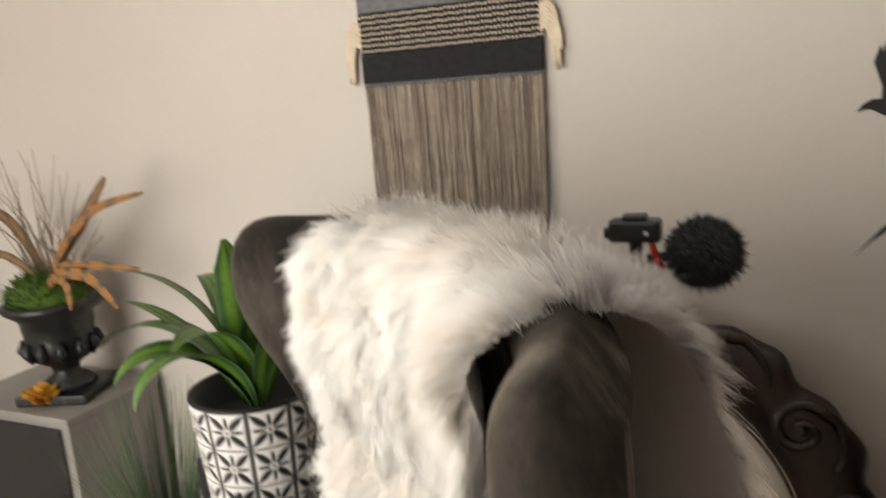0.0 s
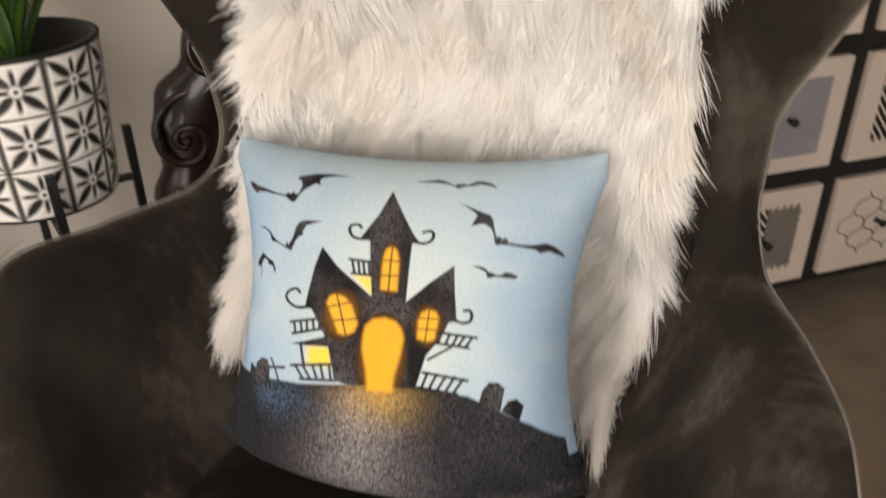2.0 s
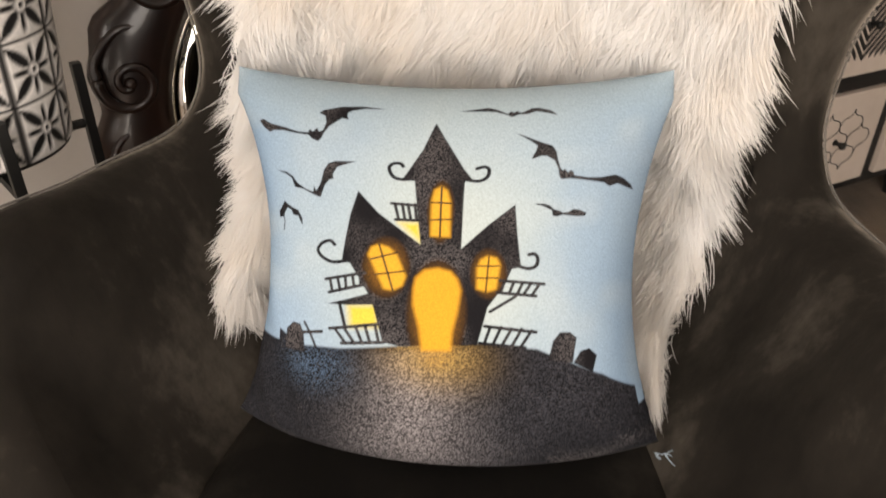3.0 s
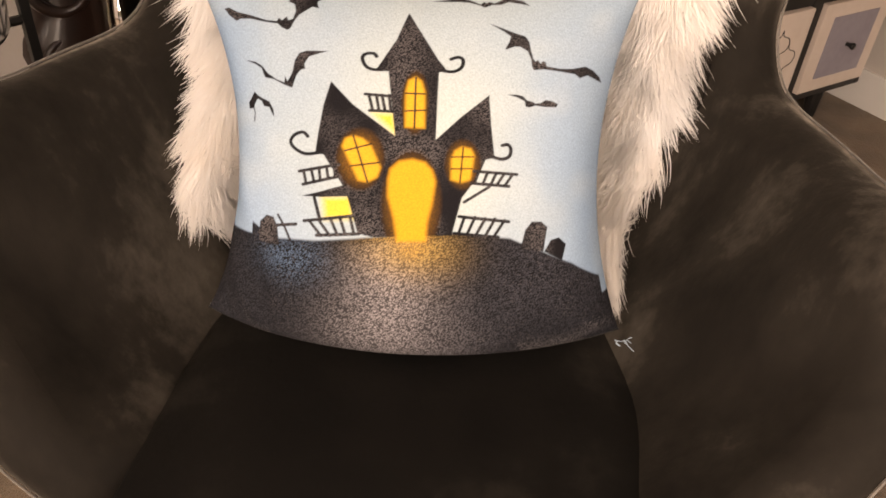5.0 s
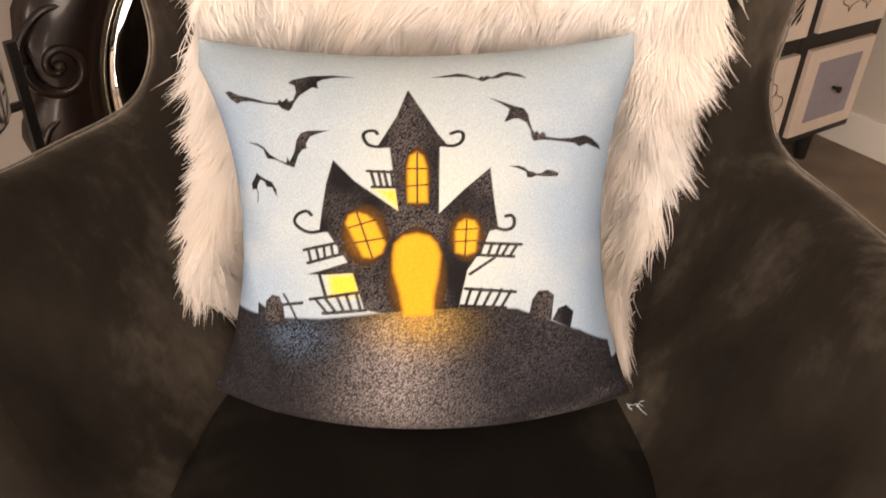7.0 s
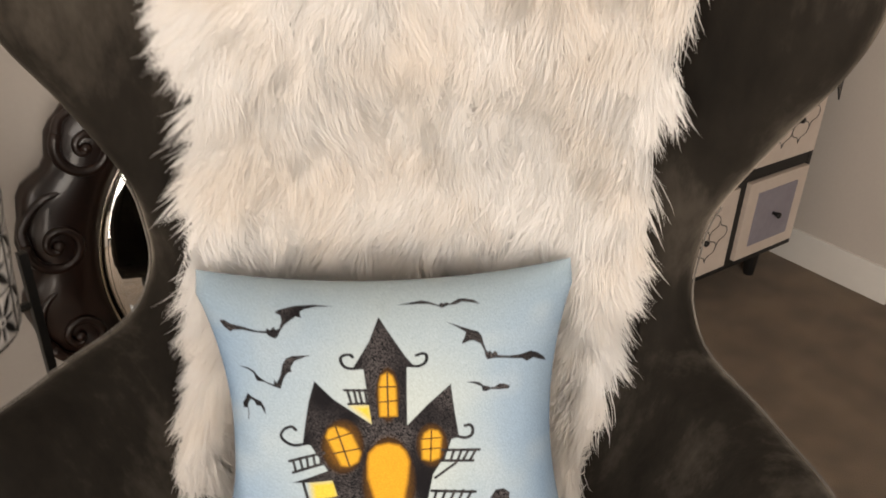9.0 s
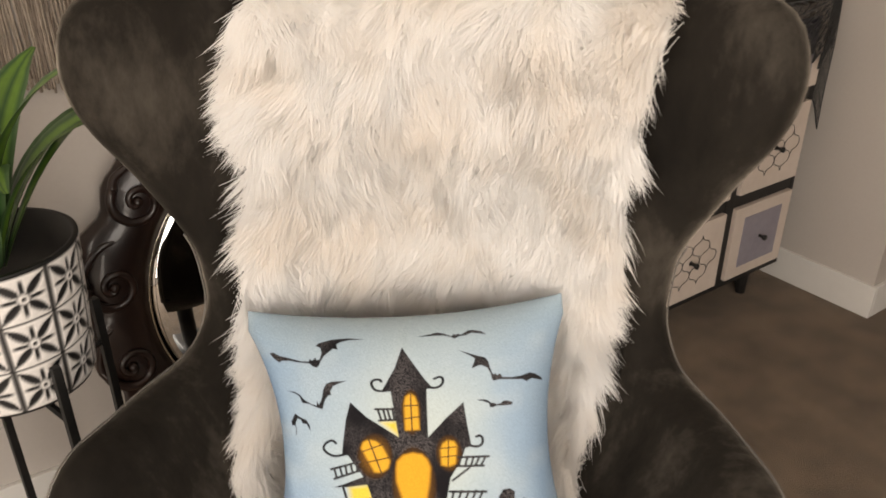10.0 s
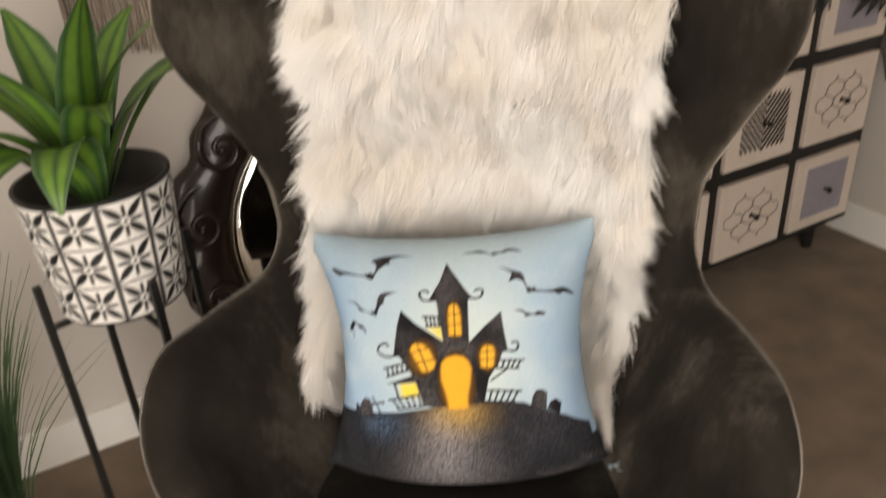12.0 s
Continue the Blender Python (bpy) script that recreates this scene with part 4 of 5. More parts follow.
for k in range(9):
    a = 2 * math.pi * k / 9 + 0.2
    bm = bmesh.new()
    bmesh.ops.create_icosphere(bm, subdivisions=2, radius=1, matrix=pose(0.103 * math.cos(a), 0.103 * math.sin(a), 0.048, 0, 0, math.degrees(a)) @ pose(0, 0, 0, 0, 28, 0) @ Matrix.Diagonal((0.004, 0.015, 0.011, 1)))
    part("spot", bm, SOFT_BLACK if k % 3 else DARK_RED, bowl, "dark painted leaf", True)
# footed plate
turned("cake_stand", [(0.0, 0.0), (0.05, 0.0), (0.052, 0.006), (0.02, 0.016), (0.012, 0.05), (0.03, 0.062), (0.115, 0.07), (0.125, 0.078), (0.12, 0.08), (0.0, 0.072)], GREY_GLAZE, (2.215, -0.60, TT), "dark grey footed cake stand", "cake stand", 40)
hat = empty("round_box", pose(2.215, -0.59, TT + 0.0725), "black round box with white dots on the cake stand", "box")
part("body", lathe([(0.0, 0.0), (0.075, 0.0), (0.078, 0.004), (0.078, 0.075), (0.074, 0.08), (0.0, 0.08)], 36), GLOSS_BLACK, hat, smooth=True)
for k in range(22):
    a = 2 * math.pi * k / 11 + (k // 11) * 0.28
    bm = bmesh.new()
    bmesh.ops.create_icosphere(bm, subdivisions=1, radius=1, matrix=pose(0.078 * math.cos(a), 0.078 * math.sin(a), 0.024 + 0.03 * (k // 11), 0, 0, math.degrees(a)) @ Matrix.Diagonal((0.0015, 0.006, 0.006, 1)))
    part("dot", bm, WHITE_PAPER, hat, "white dot", True)
# bottles and jars
turned("bottle", [(0.0, 0.0), (0.03, 0.0), (0.037, 0.012), (0.036, 0.03), (0.022, 0.05), (0.0105, 0.06), (0.0105, 0.082), (0.013, 0.084), (0.013, 0.09), (0.0, 0.09)], RED, (1.675, -0.56, TT), "small round red glass bottle with black stopper", "bottle", 28,
       [("stopper", [(0.0, 0.09), (0.012, 0.091), (0.017, 0.104), (0.013, 0.118), (0.0, 0.122)], GLOSS_BLACK, "round black stopper")], 1.3)
turned("bottle", [(0.0, 0.0), (0.024, 0.0), (0.026, 0.006), (0.026, 0.10), (0.012, 0.12), (0.011, 0.15), (0.0, 0.15)], DARK_RED, (1.78, -0.52, TT), "tall dark red glass bottle", "bottle", 24)
turned("candle_jar", [(0.0, 0.0), (0.034, 0.0), (0.036, 0.004), (0.036, 0.075), (0.033, 0.078), (0.0, 0.078)], CREAM, (1.745, -0.59, TT), "cream candle jar with black lid", "candle jar", 28,
       [("lid", [(0.0, 0.078), (0.038, 0.079), (0.038, 0.094), (0.0, 0.096)], GLOSS_BLACK, "black lid")])
turned("lantern_vase", [(0.0, 0.0), (0.04, 0.0), (0.045, 0.02), (0.03, 0.06), (0.02, 0.10), (0.028, 0.14), (0.03, 0.17), (0.0, 0.17)], GLOSS_BLACK, (1.89, -0.49, TT), "black curved glass vase", "vase", 28)
turned("tea_light_cup", [(0.0, 0.0), (0.022, 0.0), (0.024, 0.03), (0.02, 0.031), (0.0, 0.012)], GREY_GLAZE, (1.855, -0.67, TT), "small grey glass candle cup", "candle cup", 20)
frame_thing = empty("striped_frame", pose(1.575, -0.50, TT, 0, 0, -14), "black and white striped box standing on the dresser", "box")
part("body", boxed(-0.07, 0.07, 0, 0.04, 0, 0.17, 0.003), WHITE_PAPER, frame_thing)
for k in range(6):
    x = -0.062 + 0.0225 * k
    part("stripe", boxed(x, x + 0.009, -0.002, 0.002, 0.008, 0.162), BLACK_INK, frame_thing, "black stripe")


def feather(bm, base, way, length, width, bend=0.3, n=10):
    """A flat curved vane along a shaft, notched at the tip."""
    base, way = Vector(base), Vector(way).normalized()
    side = way.cross(Vector((0, -1, 0.2))).normalized()
    left, right = [], []
    for i in range(n + 1):
        t = i / n
        p = base + way * length * t + Vector((0, 0, -1)) * bend * length * t * t
        w = width * math.sin(math.pi * min(1, t * 0.92 + 0.06)) ** 0.7 * (1 - 0.3 * (i % 2))
        left.append(bm.verts.new(p + side * w)), right.append(bm.verts.new(p - side * w))
    for i in range(n):
        bm.faces.new((left[i], left[i + 1], right[i + 1], right[i]))


def feather_spray():
    thing = empty("feather_spray", pose(1.49, -0.55, TT) @ Matrix.Scale(1.3, 4), "spray of black and dark red feathers on white lace", "ornament")
    part("stem", tubed([(0, 0, 0.03), (-0.04, 0, 0.10), (-0.09, 0, 0.127)], 0.004, 6), BLACK_METAL, thing)
    part("pot", lathe([(0.0, 0.0), (0.03, 0.0), (0.038, 0.05), (0.042, 0.10), (0.034, 0.10), (0.0, 0.03)], 24), GLOSS_BLACK, thing, "small black pot", True)
    rng = random.Random(4)
    for k in range(15):
        a = rng.uniform(120, 400) if k % 3 else rng.uniform(150, 215)
        e = rng.uniform(5, 75)
        bm = bmesh.new()
        way = (math.cos(radians(a)) * math.cos(radians(e)), -0.35 * abs(math.sin(radians(a))), math.sin(radians(e)))
        feather(bm, (-0.085, 0, 0.125), way, rng.uniform(0.08, 0.14), rng.uniform(0.0035, 0.0075), rng.uniform(0.1, 1.2))
        bmesh.ops.solidify(bm, geom=list(bm.faces), thickness=0.0012)
        part("feather", bm, DARK_RED if k in (3, 7, 10, 13) else SOFT_BLACK, thing, "dark red feather" if k in (3, 7, 10, 13) else "black feather", True)
    bm = bmesh.new()
    for k in range(46):
        p = Vector((rng.uniform(-0.02, 0.07), rng.uniform(-0.06, -0.02), rng.uniform(0.0, 0.085)))
        bmesh.ops.create_icosphere(bm, subdivisions=1, radius=rng.uniform(0.006, 0.012), matrix=Matrix.Translation(p) @ pose(0, 0, 0, rng.uniform(0, 90), rng.uniform(0, 90), 0) @ Matrix.Diagonal((1.5, 0.35, 1, 1)))
    part("lace", bm, WHITE_PAPER, thing, "crumpled white lace")
    return thing


feather_spray()


# ---------------------------------------------------------------- on the wall: birds and the woven hanging
def raven(at, size, turn, flip=1):
    """A flat black cut-out bird with raised wing."""
    outline = [(-0.72, -0.18), (-0.60, 0.02), (-0.42, 0.14), (-0.22, 0.16), (-0.16, 0.42), (-0.20, 0.78), (-0.08, 1.02), (-0.02, 0.90), (0.06, 1.12), (0.12, 0.96), (0.24, 1.16), (0.28, 0.98), (0.42, 1.06),
               (0.40, 0.72), (0.44, 0.40), (0.30, 0.10), (0.62, 0.16), (0.98, 0.30), (1.06, 0.22), (0.80, 0.04), (0.46, -0.14), (0.28, -0.20), (0.24, -0.36), (0.34, -0.46), (0.18, -0.42), (0.06, -0.50), (0.12, -0.30), (-0.12, -0.24), (-0.40, -0.10), (-0.56, -0.10)]
    outline = [(x - 0.28 * max(0, min(1, (z - 0.3) / 0.5)), z + max(0, z - 0.4) * 0.6) for x, z in outline]
    bm = bmesh.new()
    f = bm.faces.new([bm.verts.new((flip * x * size, 0, z * size)) for x, z in outline])
    geo = bmesh.ops.extrude_face_region(bm, geom=[f])
    bmesh.ops.translate(bm, vec=(0, -0.003, 0), verts=[g for g in geo["geom"] if isinstance(g, bmesh.types.BMVert)])
    bmesh.ops.triangulate(bm, faces=bm.faces)
    bmesh.ops.recalc_face_normals(bm, faces=bm.faces)
    ob = part("wall_bird", bm, SOFT_BLACK)
    ob.matrix_world = pose(*at, 0, turn, 0)
    return tagged(ob, "flat black cut-out bird fixed to the wall", "wall ornament", "birds on the wall")


raven((1.257, -0.4055, 1.241), 0.068, 4)
raven((1.362, -0.4055, 1.37), 0.068, -15)

GREY_WOOL = surface("grey_wool", (0.12, 0.12, 0.13), (0.22, 0.22, 0.23), 60, 0.95, 6, 0.8, 0.003, stretch=(1, 1, 2))
BLACK_WOOL = surface("black_wool", (0.008, 0.008, 0.010), (0.020, 0.019, 0.022), 80, 0.95, 6, 0.8, 0.003)
CREAM_WOOL = surface("cream_wool", (0.56, 0.46, 0.34), (0.70, 0.61, 0.48), 40, 0.9, 6, 0.4)


def cord_material():
    m, nt, bs = mat("twisted_cord")
    geo = nt.nodes.new("ShaderNodeNewGeometry")
    tone = ramp(nt, geo.outputs["Random Per Island"], [(0.0, (0.20, 0.155, 0.125)), (0.5, (0.34, 0.28, 0.23)), (1.0, (0.47, 0.40, 0.33))])
    fine = ramp(nt, noise_out(nt, 260, 3, 0.6, (1, 1, 0.25)), [(0.3, (0.62, 0.6, 0.58)), (0.7, (1.0, 1.0, 1.0))])
    nt.links.new(mix(nt, 1.0, tone, fine, "MULTIPLY"), bs.inputs["Base Color"])
    bs.inputs["Roughness"].default_value = 0.95
    return m


CORD = cord_material()


def wall_hanging():
    thing = empty("wall_hanging", pose(0.487, -0.405, 0.088) @ Matrix.Scale(0.93, 4), "woven wall hanging with black and cream bands and long fringe", "wall hanging")
    h = 0.212
    part("upper_weave", boxed(-h, h, -0.014, -0.003, 1.500, 1.66, 0.003), GREY_WOOL, thing, "grey woven band")
    part("dowel", tubed([(-0.25, -0.012, 1.665), (0.25, -0.012, 1.665)], 0.009, 12), BLACK_WOOD, thing)
    part("stripe_ground", boxed(-h, h, -0.014, -0.003, 1.412, 1.4995, 0.002), BLACK_WOOL, thing, "black woven band")
    for k in range(7):
        bm = bmesh.new()
        z = 1.418 + 0.0122 * k
        for i in range(47):
            x = -h + 0.006 + 0.0091 * i
            bmesh.ops.create_icosphere(bm, subdivisions=1, radius=1, matrix=pose(x, -0.0148, z + 0.0008 * math.sin(i * 1.7 + k), 0, 0, 0) @ Matrix.Diagonal((0.0040, 0.0028, 0.0032, 1)))
        tagged(part("stitch_band", bm, CREAM_WOOL, thing, "cream stitched band", True), kind="stuff")
    part("black_band", boxed(-h, h, -0.015, -0.003, 1.348, 1.4115, 0.003), BLACK_WOOL, thing, "wide black woven band")
    bm = bmesh.new()
    for i in range(44):
        x = -h + 0.005 + 0.0096 * i
        bmesh.ops.create_icosphere(bm, subdivisions=1, radius=1, matrix=pose(x, -0.012, 1.343, 0, 20, 0) @ Matrix.Diagonal((0.0056, 0.005, 0.0062, 1)))
    tagged(part("knot_band", bm, GREY_WOOL, thing, "band of grey knots", True), kind="stuff")
    rng = random.Random(8)
    bm = bmesh.new()
    for i in range(135):
        x, y = -h + 0.004 + 0.416 * i / 134, -0.010 - 0.007 * rng.random()
        pts, sway, ph = [], rng.uniform(0.001, 0.0035), rng.uniform(0, 6)
        end = 0.90 + rng.uniform(-0.02, 0.02)
        for k in range(14):
            t = k / 13
            z = 1.340 + (end - 1.340) * t
            pts.append((x * (1 - 0.03 * t) + sway * math.sin(ph + 9 * t) * t + rng.uniform(-0.0012, 0.0012), y + 0.002 * math.sin(ph + 7 * t), z))
        tube(bm, pts, [0.0019 + 0.0006 * (k % 2) for k in range(14)], 5)
    tagged(part("fringe", bm, CORD, thing, "long taupe twisted fringe"), kind="stuff")
    for sx in (-1, 1):
        for k in range(9):
            bm = bmesh.new()
            x0, z0 = sx * (h - 0.004), 1.425 + 0.006 * k
            reach, drop = 0.018 + 0.0035 * (k % 5), 0.05 + 0.007 * ((k * 5) % 9)
            tube(bm, smooth_line([(x0, -0.012, z0), (x0 + sx * reach * 0.7, -0.014, z0 + 0.006), (x0 + sx * reach * 1.2, -0.013, z0 - 0.018), (x0 + sx * (reach * 1.2 + 0.004), -0.012, z0 - drop)], 12), 0.0034, 6)
            part("tassel", bm, CREAM_WOOL, thing, "cream wool tassel", True)
    return thing


wall_hanging()


# ---------------------------------------------------------------- the carved mirror leaning on the wall
def mirror_glass():
    m, nt, bs = mat("mirror_glass")
    bs.inputs["Base Color"].default_value = (0.86, 0.87, 0.86, 1)
    bs.inputs["Metallic"].default_value, bs.inputs["Roughness"].default_value = 1.0, 0.015
    return m


MIRROR = mirror_glass()
SILVER = surface("silver_edge", (0.55, 0.50, 0.42), (0.75, 0.70, 0.60), 20, 0.22, 6, 0.05, metal=1.0)


def carved_mirror():
    """A round mirror in a wide frame of carved scrolls; its back leans on the wall."""
    thing = empty("carved_mirror", pose(0.83, -0.50, 0.462, -6, 0, 0) @ Matrix.Scale(0.965, 4), "round mirror in dark carved wooden scroll frame, leaning on wall", "mirror")
    n = 144
    bm = bmesh.new()
    rings = []
    for rad, depth in ((0.335, 0.0), (0.335, -0.020), (0.36, -0.030), (0.405, -0.034), (0.445, -0.022), (0.465, -0.004), (0.462, 0.018), (0.335, 0.018)):
        ring = []
        for k in range(n):
            a = 2 * math.pi * k / n
            wave = (0.010 * math.sin(14 * a) + 0.006 * math.sin(28 * a + 1)) * max(0, (rad - 0.38) / 0.085)
            ring.append(bm.verts.new(((rad + wave) * math.cos(a), depth, (rad + wave) * math.sin(a))))
        rings.append(ring)
    for a, b in zip(rings, rings[1:] + rings[:1]):
        for k in range(n):
            bm.faces.new((a[k], a[(k + 1) % n], b[(k + 1) % n], b[k]))
    bmesh.ops.recalc_face_normals(bm, faces=bm.faces)
    frame_part = part("frame", bm, CARVED, thing, "dark carved wooden frame", True)
    for k in range(14):
        a0 = 2 * math.pi * (k + 0.5) / 14
        bm = bmesh.new()
        cx, cz = 0.405 * math.cos(a0), 0.405 * math.sin(a0)
        tx, tz = -math.sin(a0), math.cos(a0)
        pts, rads = [], []
        for i in range(40):
            t = i / 39
            th = a0 + (5.2 * t) * math.pi / 2
            r = 0.046 * (1 - t) ** 0.8 + 0.005
            pts.append((cx + r * math.cos(th), -0.030 - 0.012 * t, cz + r * math.sin(th)))
            rads.append(0.0105 * (1 - 0.45 * t))
        tube(bm, pts, rads, 8)
        tail = smooth_line([pts[0], (cx + 0.055 * math.cos(a0) - tx * 0.03, -0.024, cz + 0.055 * math.sin(a0) - tz * 0.03), (cx + 0.02 * math.cos(a0) - tx * 0.085, -0.026, cz + 0.02 * math.sin(a0) - tz * 0.085), (cx - 0.045 * math.cos(a0) - tx * 0.10, -0.026, cz - 0.045 * math.sin(a0) - tz * 0.10)], 18)
        tube(bm, tail, [0.010 - 0.0003 * i for i in range(18)], 8)
        bmesh.ops.create_icosphere(bm, subdivisions=2, radius=0.011, matrix=Matrix.Translation((cx, -0.038, cz)))
        part("scroll", bm, CARVED, frame_part, "carved scroll", True)
    part("glass", lathe([(0.0, 0.0), (0.30, 0.0), (0.332, -0.004), (0.334, -0.008), (0.0, -0.008)], 96), MIRROR, thing, "mirror glass", True).matrix_local = pose(0, -0.012, 0, 90, 0, 0)
    bm = bmesh.new()
    tube(bm, [(0.333 * math.cos(2 * math.pi * k / 96), -0.019, 0.333 * math.sin(2 * math.pi * k / 96)) for k in range(97)], 0.0028, 6, False)
    part("edge", bm, SILVER, thing, "thin silver edge", True)
    return thing


carved_mirror()


# ---------------------------------------------------------------- the potted plant on its stand
POT_PAINT = colour_attribute("pot_enamel", 0.5, 0.12, 160, 0.0012, 0.5)
POT_INNER = surface("pot_inside", (0.004, 0.004, 0.004), (0.009, 0.009, 0.009), 25, 0.5, 6, 0.2)


def pot_tile(angle, r0, r1, z0, z1, n=26):
    """One embossed tile: a flower of eight dark hollows pressed in white enamel, with dark joints."""
    s, t = np.meshgrid(np.linspace(-1, 1, n), np.linspace(-1, 1, n))
    hollow = np.zeros_like(s)
    for k in range(8):
        a = k * math.pi / 4
        diag = k % 2
        rad = 1.24 if diag else 0.86
        d, c = s * math.cos(a) + t * math.sin(a), -s * math.sin(a) + t * math.cos(a)
        f = (d - 0.17) / (rad - 0.17)
        wide = (0.175 if diag else 0.095) * np.sin(np.pi * np.clip(f, 0, 1) ** 0.8) ** 0.75
        hollow = np.maximum(hollow, np.clip((wide - np.abs(c)) / 0.07 + 0.5, 0, 1) * (f > 0) * (f < 1))
    hollow = np.maximum(hollow, np.clip((0.08 - np.hypot(s, t)) / 0.05 + 0.5, 0, 1))
    joint = np.maximum(np.clip((np.abs(s) - 0.88) / 0.05, 0, 1), np.clip((np.abs(t) - 0.95) / 0.05, 0, 1))
    dark = np.maximum(hollow, joint)
    height = 0.0022 * (1 - dark) + 0.0012 * np.clip(1 - np.hypot(s, t) * 1.2, 0, 1)
    th = s * angle / 2
    zz = z0 + (z1 - z0) * (t + 1) / 2
    rr = r0 + (r1 - r0) * (t + 1) / 2 + height
    me = mesh_of("tile", np.stack([rr * np.cos(th), rr * np.sin(th), zz], -1).reshape(-1, 3), grid_faces(n, n))
    col = me.color_attributes.new("print", "FLOAT_COLOR", "POINT")
    rgba = np.ones((n * n, 4), np.float32)
    d = dark.reshape(-1, 1)
    rgba[:, :3] = np.array((0.78, 0.75, 0.72)) * (1 - d) + np.array((0.012, 0.011, 0.011)) * d
    col.data.foreach_set("color", rgba.ravel())
    me.materials.append(POT_PAINT)
    me.shade_smooth()
    return me


def leaf_mesh(length, width, lean, droop, twist, n=16, m=9):
    """A strap leaf: rises along +x, arches and droops, folded along its middle, with pale green stripes."""
    s = np.linspace(0, 1, n)
    ang = radians(lean) - np.cumsum(np.full(n, radians(droop) / n) * (0.35 + 1.9 * s**1.4))
    x, z = np.cumsum(np.cos(ang)) * length / n, np.cumsum(np.sin(ang)) * length / n
    wide = width * (0.42 + 0.58 * np.sin(np.pi * np.clip(s * 1.0, 0, 1) ** 0.85)) * np.clip((1.02 - s) / 0.22, 0, 1) ** 0.6
    c = np.linspace(-1, 1, m)
    verts, cols = [], []
    for i in range(n):
        nx, nz = -math.sin(ang[i]), math.cos(ang[i])
        for k in c:
            fold = wide[i] * (0.30 * abs(k) ** 1.3 * (1 - 0.6 * s[i]))
            tw = twist * s[i] * k * wide[i]
            verts.append((x[i] + nx * (fold + tw), k * wide[i] * 0.96, z[i] + nz * (fold + tw)))
            stripe = 1.0 if 0.2 < abs(k) < 0.55 else 0.0
            edge = 1.0 if abs(k) > 0.93 else 0.0
            g = np.array((0.026, 0.080, 0.020)) * (1 - stripe) + np.array((0.11, 0.21, 0.025)) * stripe
            g = g * (1 - 0.35 * edge) + np.array((0.20, 0.26, 0.14)) * 0.35 * edge
            cols.append((*(g * (1.35 - 0.35 * s[i])), 1))
    me = mesh_of("leaf", verts, grid_faces(m, n))
    col = me.color_attributes.new("print", "FLOAT_COLOR", "POINT")
    col.data.foreach_set("color", np.array(cols, np.float32).ravel())
    me.materials.append(LEAF)
    me.shade_smooth()
    return me


LEAF = colour_attribute("striped_leaf", 0.42, 0.3, 55, 0.0015, 0.25)


def potted_plant():
    stand = empty("plant_stand", pose(0.2485, -0.829, 0, 0, 0, 16), "black metal plant stand with four straight legs", "plant stand")
    for a in (0, 90, 180, 270):
        p = (0.129 * math.cos(radians(a)), 0.129 * math.sin(radians(a)))
        part("leg", boxed(p[0] - 0.006, p[0] + 0.006, p[1] - 0.006, p[1] + 0.006, 0, 0.688, 0.001), BLACK_METAL, stand)
    bm = bmesh.new()
    tube(bm, [(-0.122, 0, 0.609), (0.122, 0, 0.609)], 0.006, 6)
    part("crossbar", bm, BLACK_METAL, stand)
    bm = bmesh.new()
    tube(bm, [(0, -0.122, 0.597), (0, 0.122, 0.597)], 0.006, 6)
    part("crossbar", bm, BLACK_METAL, stand)
    pot = empty("plant_pot", pose(0.2485, -0.829, 0.6155) @ Matrix.Diagonal((1.0, 1.0, 0.85, 1.0)), "white enamel pot with embossed black flower tiles", "plant pot")
    part("liner", lathe([(0.0, 0.0), (0.100, 0.0), (0.1165, 0.250), (0.1195, 0.252), (0.1195, 0.256), (0.112, 0.256), (0.108, 0.19), (0.0, 0.185)], 54), POT_INNER, pot, "black inside", True)
    step = 2 * math.pi / 10
    for j in range(3):
        z0, z1 = 0.004 + 0.082 * j, 0.004 + 0.082 * (j + 1)
        me = pot_tile(step, 0.1005 + 0.0165 * z0 / 0.25, 0.1005 + 0.0165 * z1 / 0.25, z0, z1)
        for i in range(10):
            tile = new("tile", me)
            tile.parent, tile.matrix_local = pot, pose(0, 0, 0, 0, 0, 36 * i - 42.5)
    plant = empty("house_plant", pose(0.2485, -0.829, 0.775), "artificial strap-leaved plant with yellow-green striped leaves in pot", "plant")
    # azimuth, length, half width, lean, droop, twist
    for az, ln, wd, le, dr, tw in ((300, 0.36, 0.044, 87, 26, 0.1), (110, 0.34, 0.040, 84, 40, -0.1), (40, 0.34, 0.036, 80, 46, 0.2), (205, 0.36, 0.040, 74, 104, 0.2), (228, 0.31, 0.042, 74, 112, -0.2), (190, 0.34, 0.022, 62, 48, 0.0),
                                   (175, 0.31, 0.024, 60, 66, 0.1), (255, 0.33, 0.040, 78, 132, 0.2), (12, 0.45, 0.030, 74, 118, -0.2), (-18, 0.42, 0.034, 78, 105, 0.2), (150, 0.37, 0.030, 78, 84, 0.0), (330, 0.37, 0.034, 84, 55, 0.2), (278, 0.33, 0.036, 84, 92, -0.2),
                                   (70, 0.36, 0.032, 80, 70, 0.1), (215, 0.37, 0.034, 84, 60, 0.1), (350, 0.36, 0.022, 66, 40, 0.1)):
        leaf = new("leaf", leaf_mesh(ln, wd, le, dr, tw))
        leaf.parent, leaf.matrix_local = plant, pose(0.012 * math.cos(radians(az)), 0.012 * math.sin(radians(az)), 0, 0, 0, az)
    return plant


potted_plant()


